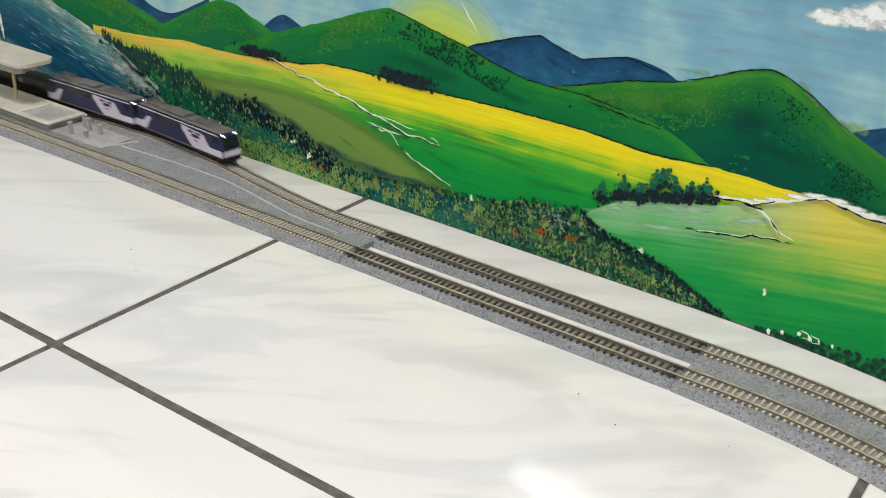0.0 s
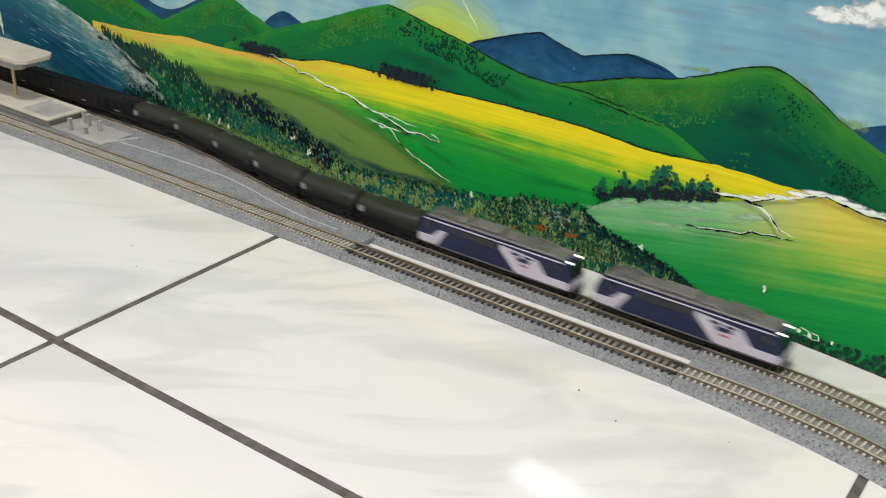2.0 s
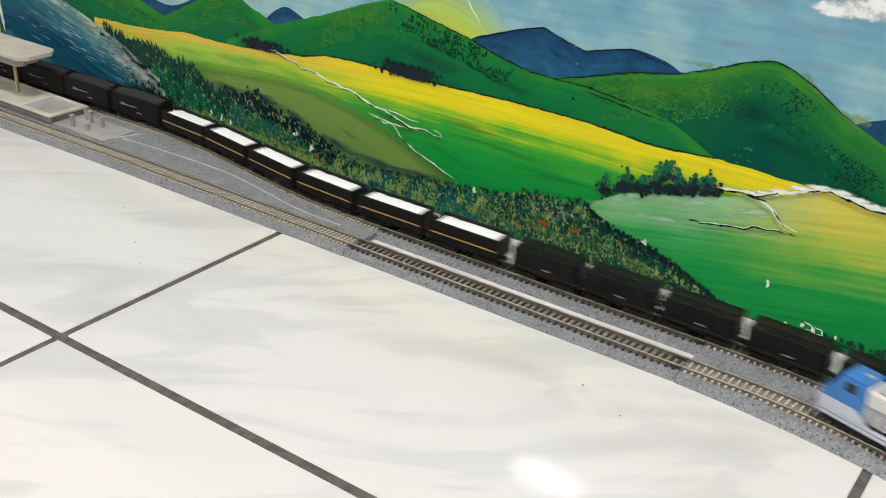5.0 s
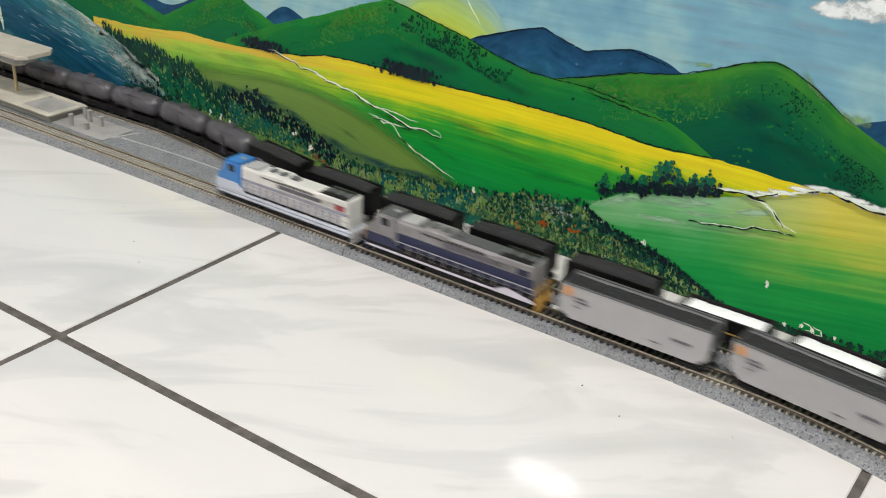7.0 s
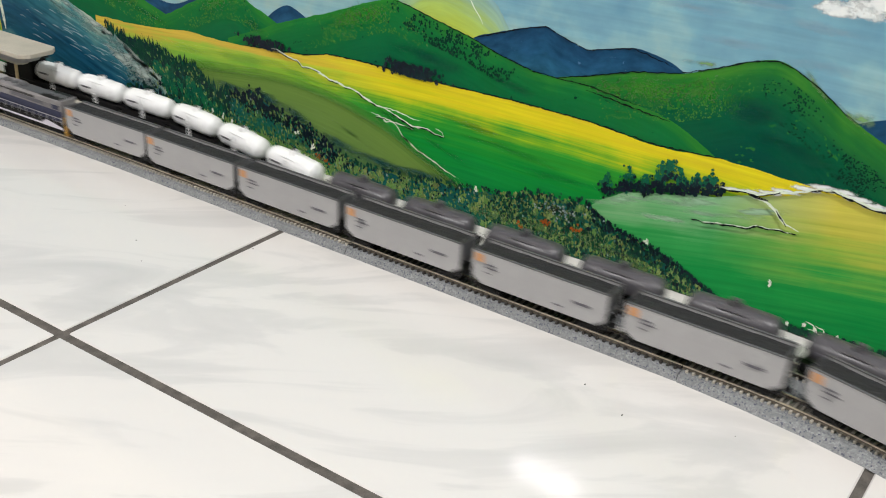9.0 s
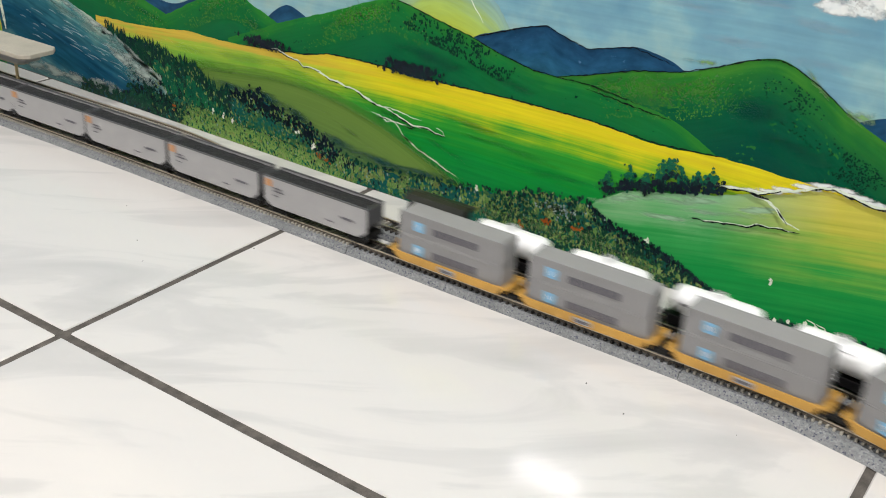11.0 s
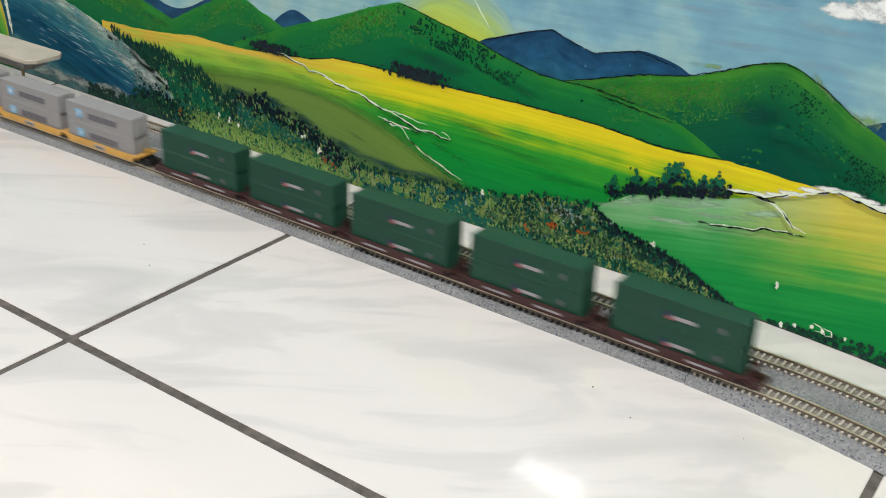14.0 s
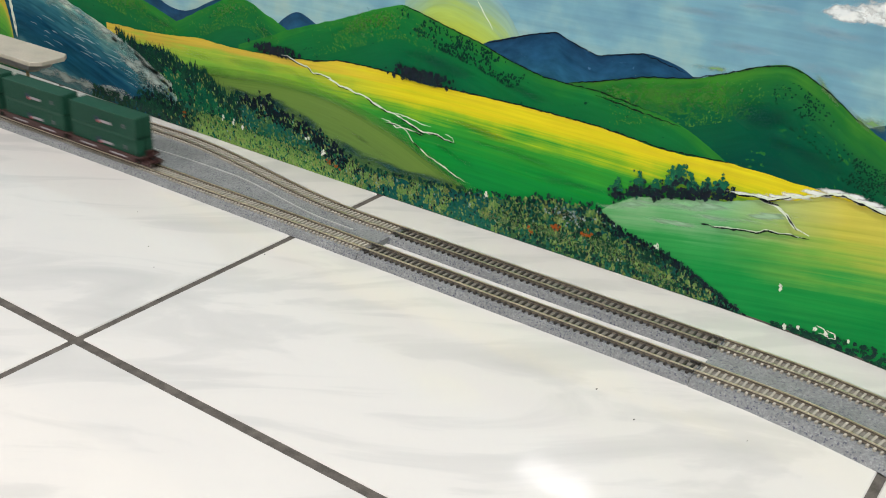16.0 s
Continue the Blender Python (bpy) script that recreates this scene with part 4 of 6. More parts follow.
layer("painted_bank", knots((-1300, 88), (-990, 84), (-935, 78), (-925, 60), (-922, 40)), P_FIELD, jag=0.001)

# tree line and bushes at the foot
layer("painted_bushes", knots((-700, 0), (-682, 18), (-672, 38), *[(a * 1000, b * 1000 - 4) for a, b in K_BUSH[5:]]), P_BUSH, jag=0.003, freq=140, x0=-0.700, label="painted dark bushes along the wall's foot")
slope = lambda x: curve_at(K_BUSH, x)
shore = lambda x: curve_at(K_W, x) + 0.002 if x < -0.680 else 0.0
K_LEAFY = knots((-672, 3), (-660, 14), (-644, 22), (-617, 22), (-583, 19), (-551, 18), (-525, 16), (-505, 14), (-485, 10), (-465, 5))
dabs("painted_trees", [(x, max(shore(x), slope(x) - random.uniform(0.0, 0.007))) for x in [random.uniform(-0.757, -0.60) for _ in range(190)]], P_DKTREE, 0.0046, 1.9, 0.0, True, label="painted dark conifers")
dabs("painted_trees", scatter(840, -0.735, -0.60, lambda x: max(0.008, slope(x) - 0.034, shore(x)), lambda x: slope(x) - 0.004), P_DKTREE, 0.0048, 1.4)
dabs("painted_trees", scatter(120, -0.695, -0.61, lambda x: max(0.014, slope(x) - 0.034, shore(x)), lambda x: slope(x) - 0.016), P_TEAL, 0.0060, 1.5)
dabs("painted_bush", [(random.gauss(-0.700, 0.014), abs(random.gauss(0.012, 0.006))) for _ in range(240)], P_PURPLE, 0.0046, 1.0)
layer("painted_leaves", K_LEAFY, P_LEAFY, jag=0.004, freq=130, label="painted light green bushes")
dabs("painted_bush", scatter(250, -0.67, -0.47, lambda x: 0.001, lambda x: curve_at(K_LEAFY, x) + 0.001), P_TEAL, 0.0019, 1.9, 0.3)
dabs("painted_bush", scatter(230, -0.67, -0.47, lambda x: 0.001, lambda x: curve_at(K_LEAFY, x) + 0.001), P_LEAF, 0.0028, 1.3, 0.2)
for cx, cz, rx, rz, nn in ((-588, 43, 6, 3, 55), (-574, 41, 8, 4.5, 130), (-566, 49, 2, 3, 26), (-553, 37, 7, 4, 100), (-533, 34, 8, 3, 100), (-513, 30, 4, 4, 55), (-500, 24, 7, 4.5, 110), (-486, 17, 6, 3, 60), (-470, 15, 8, 2.5, 40)):
    dabs("painted_bush", [((cx + random.gauss(0, rx)) / 1000, (cz + random.gauss(0, rz * 0.8)) / 1000) for _ in range(nn)], P_PURPLE, 0.0034, 1.1)
dabs("painted_bush", [(x, slope(x) - abs(random.gauss(0, 0.004))) for x in [random.uniform(-0.48, -0.30) for _ in range(130)]], P_DKTREE, 0.0030, 1.2)
dabs("painted_bush", [(cx + random.gauss(0, 0.0022), max(0.003, slope(cx) * u + random.gauss(0, 0.002))) for cx, u in [(random.uniform(-0.485, -0.33), random.uniform(0.2, 0.75)) for _ in range(38)] for _ in range(5)], P_LEAF, 0.0040, 1.35, -0.2)
dabs("painted_bush", scatter(330, -0.335, -0.235, lambda x: 0.008, lambda x: slope(x) - 0.001), P_LEAF, 0.0030, 1.3)
dabs("painted_bush", scatter(560, -0.335, -0.165, lambda x: 0.001, lambda x: slope(x) + 0.001), P_DKTREE, 0.0029, 1.2)
dabs("painted_bush", [(x, slope(x) - abs(random.gauss(0.001, 0.003))) for x in [random.uniform(-0.27, -0.165) for _ in range(170)]], P_PURPLE, 0.0030, 1.1)
dabs("painted_bush", scatter(120, -0.30, -0.185, lambda x: 0.001, lambda x: min(0.014, slope(x) - 0.004)), P_LEAF, 0.0030, 1.3)
dabs("painted_bush", scatter(260, -0.145, -0.03, lambda x: 0.0, lambda x: 0.003 + 0.12 * (x + 0.145)), P_DKTREE, 0.0031, 1.0)
CLUMP = ((-0.257, 0.059, 4), (-0.243, 0.066, 5), (-0.231, 0.066, 4), (-0.222, 0.073, 5), (-0.2165, 0.079, 5), (-0.208, 0.075, 5), (-0.199, 0.075, 4), (-0.190, 0.079, 4))
dabs("painted_bush", [(cx + random.gauss(0, 0.00045 * r), cz + random.gauss(0, 0.0007 * r)) for cx, cz, r in CLUMP for _ in range(46)], P_TEAL, 0.0026, 1.2)
dabs("painted_bush", [(x, curve_at(K_F, x) + 0.001 + abs(random.gauss(0, 0.0035))) for x in [random.uniform(-0.258, -0.180) for _ in range(260)]], P_PURPLE, 0.0028, 1.0)
dabs("painted_bush", [(cx + random.gauss(0, 0.0006 * r), cz - 0.004 + random.gauss(0, 0.0004 * r)) for cx, cz, r in CLUMP for _ in range(16)], P_PURPLE, 0.0026, 1.2)
dabs("painted_bush", [(random.gauss(-0.415, 0.012), 0.097 + random.uniform(-0.001, 0.0075)) for _ in range(230)], P_PURPLE, 0.0030, 1.2)
dabs("painted_bush", [(random.gauss(-0.558, 0.012), 0.089 + random.uniform(-0.001, 0.006)) for _ in range(130)], P_PURPLE, 0.0031, 1.3)
dabs("painted_bush", [(random.uniform(-0.80, -0.66), random.uniform(0.001, 0.012)) for _ in range(289)], P_DKTREE, 0.0044, 1.0)
dabs("painted_bush", [(random.gauss(-0.70, 0.02), abs(random.gauss(0.014, 0.007))) for _ in range(204)], P_DKTREE, 0.0041, 1.0)
P_FLECK = dab_paint("pale_fleck_dabs", [(0.10, 0.22, 0.20), (0.30, 0.40, 0.36), (0.05, 0.15, 0.14), (0.22, 0.26, 0.12)])
dabs("painted_bush", scatter(420, -0.70, -0.47, lambda x: 0.002, lambda x: slope(x) - 0.002), P_LEAF, 0.0016, 2.2, 0.35)
dabs("painted_bush", scatter(360, -0.70, -0.16, lambda x: 0.001, lambda x: slope(x) - 0.001), P_TEAL, 0.0015, 2.0, -0.3)
dabs("painted_bush", scatter(420, -0.48, -0.18, lambda x: 0.001, lambda x: slope(x) - 0.002), P_LEAF, 0.0015, 1.9, 0.3)
dabs("painted_bush", scatter(420, -0.70, -0.16, lambda x: 0.001, lambda x: slope(x)), P_PURPLE, 0.0016, 1.5, 0.2)
dabs("painted_bush", scatter(110, -0.66, -0.24, lambda x: 0.004, lambda x: slope(x) - 0.003), P_FLECK, 0.0014, 1.5, 0.2)
for cx, cz, rx, rz, tr in ((-300, 14, 30, 6, -0.1), (-262, 16, 24, 7, -0.2), (-225, 9, 26, 6, -0.3), (-340, 12, 22, 6, 0), (-290, 30, 18, 5, 0)):
    soft("painted_leaf_wash", cx, cz, rx, rz, S_LEAFW if cz < 25 else S_BROWN, tr)
dabs("painted_bush", scatter(260, -0.345, -0.19, lambda x: 0.001, lambda x: slope(x) - 0.001), P_DKTREE, 0.0022, 1.5, 0.3)
dabs("painted_flowers", [(x / 1000 + random.gauss(0, 0.002), z / 1000 + random.gauss(0, 0.0012)) for x, z in ((-671, 14), (-317, 12), (-299, 18), (-296, 19), (-275, 22), (-272, 22), (-493, 12), (-500, 14)) for _ in range(5)], P_RED, 0.0026, 0.9, label="painted red flowers")
dabs("painted_bush", [(random.gauss(-0.288, 0.010), random.gauss(0.030, 0.003)) for _ in range(44)], P_FOAM, 0.0019, 0.8)
dabs("white_marks", knots((-355, 27), (-355, 29), (-143, 26), (-143, 28), (-226, 28), (-224, 28), (-526, 27), (-523, 28), (-508, 20), (-509, 18), (-506, 20), (-507, 22), (-621, 23), (-622, 20), (-608, 23), (-609, 20), (-598, 19), (-118, 9), (-111, 8), (-98, 9), (-136, 3), (-128, 6)), P_WHITE, 0.0030, 1.3)
for x, z in ((-0.1145, 0.0105), (-0.1085, 0.0100)):
    stroke("white_marks", [(x - 0.003, z + 0.001), (x + 0.002, z), (x + 0.003, z - 0.003), (x - 0.001, z - 0.0035)], 0.002, P_WHITE)

# paths and streams
def brook(k, w, dashes=0.6, side=-0.4):
    pts = []
    for (xa, za), (xb, zb) in zip(k, k[1:]):
        n = max(1, round(math.hypot(xb - xa, zb - za) / 0.007))
        pts += [(xa + (xb - xa) * i / n + random.gauss(0, 0.0005), za + (zb - za) * i / n + random.gauss(0, 0.0007)) for i in range(n)]
    pts.append(k[-1])
    stroke("painted_stream", pts, w, P_WHITE, 0.7, "painted white stream")
    LAYER[0] += 1
    for (xa, za), (xb, zb) in zip(pts, pts[1:]):
        if random.random() < dashes:
            u0, u1 = random.uniform(-0.3, 0.1), random.uniform(0.9, 1.4)
            sd = side * w + random.gauss(0, 0.0002)
            stroke("painted_outline", [(xa + (xb - xa) * u0, za + (zb - za) * u0 + sd), (xa + (xb - xa) * u1, za + (zb - za) * u1 + sd)], random.uniform(0.0013, 0.0023), P_BLACKLINE, 0.9, lift=0)


brook(knots((-551, 90), (-516, 84), (-482, 78), (-444, 69), (-418, 62), (-385, 59)), 0.0015, 0.65)
brook(knots((-439, 69), (-418, 67), (-405, 66)), 0.0009, 0.0)
brook(knots((-450, 61), (-430, 59), (-420, 51), (-407, 43), (-387, 36), (-373, 32)), 0.0010, 0.5)
brook(knots((-445, 60), (-428, 60), (-412, 58)), 0.0009, 0.2)
brook(knots((-385, 59), (-386, 62), (-392, 63)), 0.0014, 0.0)
for i in range(16):
    x = -174 + i * 10
    soft("painted_foam", x, curve_at(K_R3, x / 1000) * 1000 + 0.7, 11, 1.4 + 0.14 * i, S_CLOUD, 0.1)
brook(K_R3, 0.0018, 0.8)
brook(knots((-163, 79), (-148, 74), (-142, 67), (-133, 65)), 0.0020, 0.5, 0.35)
brook(knots((-197, 52), (-181, 54), (-164, 58), (-144, 61), (-133, 63)), 0.0012, 0.95)

# ---- trains ----
# a vehicle's space: x along the track, z up from the rail's top
def truck(parent, x, wheels=2, base=0.012, mt=None, low=0.0):
    t = part("truck", B(x - base * 0.72, x + base * 0.72, -0.0062, 0.0062, 0.0022, 0.0052, bevel=0.0006), mt or M_UNDER, parent)
    for i in range(wheels):
        wx = x - base / 2 + base * i / max(1, wheels - 1)
        bm = bmesh.new()
        for sy in (-1, 1):
            cyl(bm, Matrix.Translation((wx, sy * 0.0049, 0.0026)) @ Matrix.Rotation(math.pi / 2, 4, "X"), 0.0027, 0.0012, 14)
        cyl(bm, Matrix.Translation((wx, 0, 0.0026)) @ Matrix.Rotation(math.pi / 2, 4, "X"), 0.0007, 0.0098, 8)
        part("wheelset", bm, M_STEEL, t)
    bm = bmesh.new()
    for sy in (-1, 1):
        box(bm, x - base * 0.8, x + base * 0.8, sy * 0.0064 - 0.0006, sy * 0.0064 + 0.0006, 0.0016, 0.0042, bevel=0.0003)
        for i in range(wheels):
            wx = x - base / 2 + base * i / max(1, wheels - 1)
            box(bm, wx - 0.0013, wx + 0.0013, sy * 0.0071 - 0.0004, sy * 0.0071 + 0.0004, 0.0016, 0.0040, bevel=0.0002)
    part("side_frame", bm, mt or M_UNDER, t)
    return t


def coupler(parent, x, d):
    bm = box(bmesh.new(), min(x, x + d * 0.0042), max(x, x + d * 0.0042), -0.0009, 0.0009, 0.0040, 0.0062, bevel=0.0002)
    box(bm, x + d * 0.0036 - 0.001, x + d * 0.0036 + 0.001, -0.0018, 0.0014, 0.0036, 0.0064, bevel=0.0003)
    part("coupler", bm, M_BLACK, parent)


def running_gear(t, half, base=0.012, inset=0.016, mt=None, wheels=2):
    for d in (-1, 1):
        truck(t, d * (half - inset), wheels, base, mt)
        coupler(t, d * (half - 0.001), d)


def slanted(bm, h, y0, y1, z0, z1, nose=0.004):
    """A body with both ends raked back above the buffer beam."""
    zm = z0 + (z1 - z0) * 0.42
    return prism(bm, [(-h, z0), (h, z0), (h, zm), (h - nose, z1), (-h + nose, z1), (-h, zm)], y0, y1)


def electric_loco():
    t = tagged(empty("electric_locomotive"), "model electric locomotive in navy blue and pale lilac", "locomotive", group="leading locomotives")
    t.scale = (1.0, 1.0, 0.95)
    h, w = 0.0575, 0.0086
    bm = slanted(bmesh.new(), h, -w, w, 0.0062, 0.0260)
    bmesh.ops.bevel(bm, geom=list(bm.edges), offset=0.0007, segments=2, affect="EDGES")
    part("body", bm, M_NAVY, t)
    part("underframe", B(-h + 0.004, h - 0.004, -0.0072, 0.0072, 0.0030, 0.0060, bevel=0.0005), M_UNDER, t)
    part("underbox", B(-0.012, 0.012, -0.0078, 0.0078, 0.0018, 0.0058, bevel=0.0006), M_UNDER, t)
    part("roof", B(-h + 0.0055, h - 0.0055, -w + 0.0010, w - 0.0010, 0.0260, 0.0276, bevel=0.0007), M_ROOF, t, "dark grey roof")
    for sy in (-1, 1):
        f = lambda pts: prism(bmesh.new(), pts, sy * (w + 0.00025) - 0.0002, sy * (w + 0.00025) + 0.0002)
        part("livery_panel", f([(0.006, 0.0205), (0.0185, 0.0075), (h - 0.001, 0.0075), (h - 0.0012, 0.0125), (0.040, 0.0125), (0.033, 0.0215), (0.0060, 0.0235)]), M_LILAC, t, "pale lilac slanted panel")
        part("livery_panel", f([(-h + 0.001, 0.0075), (-0.042, 0.0075), (-0.035, 0.0190), (-0.040, 0.0190), (-0.047, 0.0130), (-h + 0.001, 0.0130)]), M_LILAC, t, "pale lilac slanted panel")
        part("roof_line", B(-h + 0.005, h - 0.006, sy * (w + 0.0003) - 0.0002, sy * (w + 0.0003) + 0.0002, 0.0248, 0.0256), M_LILAC, t)
        part("lettering", B(0.019, 0.028, sy * (w + 0.0006) - 0.00015, sy * (w + 0.0006) + 0.00015, 0.0165, 0.0190), M_NAVY, t)
        part("lettering", B(0.0150, 0.0205, sy * (w + 0.0006) - 0.00015, sy * (w + 0.0006) + 0.00015, 0.0198, 0.0216), M_NAVY, t)
        part("lettering", B(0.024, 0.030, sy * (w + 0.0006) - 0.00015, sy * (w + 0.0006) + 0.00015, 0.0198, 0.0212), M_NAVY, t)
        part("grille", B(-0.030, 0.002, sy * (w + 0.0002) - 0.0002, sy * (w + 0.0002) + 0.0002, 0.0190, 0.0240), M_GLASS, t, "dark side grille")
        part("sill_line", B(-h + 0.003, h - 0.003, sy * (w + 0.0002) - 0.0002, sy * (w + 0.0002) + 0.0002, 0.0064, 0.0072), M_ROOF, t)
        part("lettering", B(0.022, 0.0265, sy * (w + 0.0006) - 0.00015, sy * (w + 0.0006) + 0.00015, 0.0134, 0.0146), M_RED, t)
        for wx in (-0.050, 0.046):
            part("side_window", B(wx, wx + 0.0045, sy * (w + 0.0004) - 0.00015, sy * (w + 0.0004) + 0.00015, 0.0185, 0.0230), M_GLASS, t)
    for d in (-1, 1):
        zs = [(d * (h + 0.0003), 0.0148), (d * (h - 0.0033), 0.0242)]
        part("windscreen", loft(bmesh.new(), [[(x + d * 0.0002, sy * 0.0068, z) for x, z in zs] + [(x + d * 0.0006, sy * 0.0068, z) for x, z in zs[::-1]] for sy in (-1, 1)]), M_GLASS, t)
        part("buffer_beam", B(d * h - 0.0006, d * h + 0.0008, -w + 0.0004, w - 0.0004, 0.0032, 0.0074, bevel=0.0003), M_UNDER, t, "dark buffer beam")
        part("nose_band", B(d * h - 0.0004, d * h + 0.0005, -w + 0.0006, w - 0.0006, 0.0078, 0.0126, bevel=0.0002), M_LILAC, t)
        for sy in (-1, 1):
            part("headlight", cyl(bmesh.new(), Matrix.Translation((d * (h - 0.0034), sy * 0.0058, 0.0254)) @ Matrix.Rotation(math.pi / 2, 4, "Y"), 0.0006, 0.0024, 12), M_LIGHT if d > 0 else M_GLASS, t, "lit white headlight" if d > 0 else "")
    for x0, x1, z1 in ((-0.020, 0.004, 0.0300), (0.008, 0.016, 0.0292), (-0.030, -0.023, 0.0290)):
        part("roof_box", B(x0, x1, -0.0056, 0.0056, 0.0277, z1, bevel=0.0005), M_ROOF, t)
    for px in (-0.040, 0.030):
        bm = bmesh.new()
        for sy in (-1, 1):
            box(bm, px - 0.009, px + 0.009, sy * 0.0042 - 0.0003, sy * 0.0042 + 0.0003, 0.0296, 0.0302)
        for k in (-0.008, -0.002, 0.004):
            box(bm, px + k, px + k + 0.0006, -0.0062, 0.0062, 0.0303, 0.0309)
        for k in (-0.008, 0.008):
            for sy in (-1, 1):
                box(bm, px + k - 0.0005, px + k + 0.0005, sy * 0.0042 - 0.0005, sy * 0.0042 + 0.0005, 0.0276, 0.0297)
        part("pantograph", bm, M_ROOF, t, "folded pantograph")
    running_gear(t, h, 0.014, 0.020)
    return t


def open_car(name, label, half, side, load, top=0.0240, heap=0.0012, line=None, ends=None, group="", raked=False, w=0.0084, z0=0.0062, inset=0.0012):
    """A gondola with sides, end sheets, ribs and its load."""
    t = tagged(empty(name), label, "freight car", group=group)
    ends = ends or side
    part("floor_pan", B(-half, half, -w + 0.0010, w - 0.0010, z0, z0 + 0.0012), M_UNDER, t)
    rake = 0.007 if raked else 0.0
    for sy in (-1, 1):
        y = sy * (w - 0.0004)
        part("side_sheet", prism(bmesh.new(), [(-half, top), (-half, z0 + 0.0045), (-half + rake, z0), (half - rake, z0), (half, z0 + 0.0045), (half, top)], y - 0.0004, y + 0.0004), side, t)
        part("top_rail", B(-half, half, y - 0.0007, y + 0.0007, top - 0.0002, top + 0.0007, bevel=0.0002), ends, t)
        if line:
            part("side_line", B(-half + 0.001, half - 0.001, y + sy * 0.0005 - 0.0002, y + sy * 0.0005 + 0.0002, z0 + 0.0052, z0 + 0.0060), line, t)
        bm = bmesh.new()
        n = 9
        for i in range(n):
            x = -half + 0.0015 + rake * 0.9 + i * (2 * half - 0.003 - 1.8 * rake) / (n - 1)
            box(bm, x - 0.0003, x + 0.0003, y + sy * 0.0004 - 0.0003, y + sy * 0.0004 + 0.0003, z0 + 0.0005, top - 0.0005)
        if raked:
            bm.free()
        else:
            part("side_ribs", bm, side, t)
    for d in (-1, 1):
        x = d * (half - 0.0005)
        part("end_sheet", B(x - 0.0005, x + 0.0005, -w + 0.0009, w - 0.0009, z0 + (0.008 if raked else 0), top, bevel=0.0001), ends, t)
        if raked:
            part("slope_sheet", loft(bmesh.new(), [[(d * (half - 0.001), s * (w - 0.001), z0 + 0.008), (d * (half - 0.008), s * (w - 0.001), z0 + 0.0005), (d * (half - 0.009), s * (w - 0.001), z0 + 0.0012), (d * (half - 0.0015), s * (w - 0.001), z0 + 0.009)] for s in (-1, 1)]), M_UNDER, t)
            part("end_platform", B(min(d * (half - 0.008), d * half), max(d * (half - 0.008), d * half), -w + 0.0004, w - 0.0004, z0 - 0.0016, z0 - 0.0006), M_UNDER, t)
            for sy in (-1, 1):
                part("grab_iron", B(d * (half - 0.0008) - 0.0003, d * (half - 0.0008) + 0.0003, sy * (w - 0.0003) - 0.0003, sy * (w - 0.0003) + 0.0003, z0 - 0.0006, top - 0.012), ends, t)
    bm = bmesh.new()
    nx, ny = 22, 7
    g = [[bm.verts.new((-half + inset + 2 * (half - inset) * i / nx, (-w + 0.0010) + (2 * w - 0.0020) * j / ny,
          top - 0.0016 + heap * (1 - abs(2 * j / ny - 1) ** 2) * (0.6 + 0.4 * math.sin(math.pi * i / nx)) + random.uniform(-0.0003, 0.0003))) for j in range(ny + 1)] for i in range(nx + 1)]
    for i in range(nx):
        for j in range(ny):
            bm.faces.new((g[i][j], g[i + 1][j], g[i + 1][j + 1], g[i][j + 1]))
    part("load", bm, load, t)
    if inset > 0.002:
        for d in (-1, 1):
            x0, x1 = sorted((d * (half - inset - 0.0004), d * (half - 0.0011)))
            part("end_deck", B(x0, x1, -w + 0.0010, w - 0.0010, top - 0.0030, top - 0.0004, bevel=0.0002), side, t)
    part("centre_sill", B(-half, half, -0.0028, 0.0028, 0.0044, z0), M_UNDER, t)
    running_gear(t, half, 0.010, 0.011)
    return t


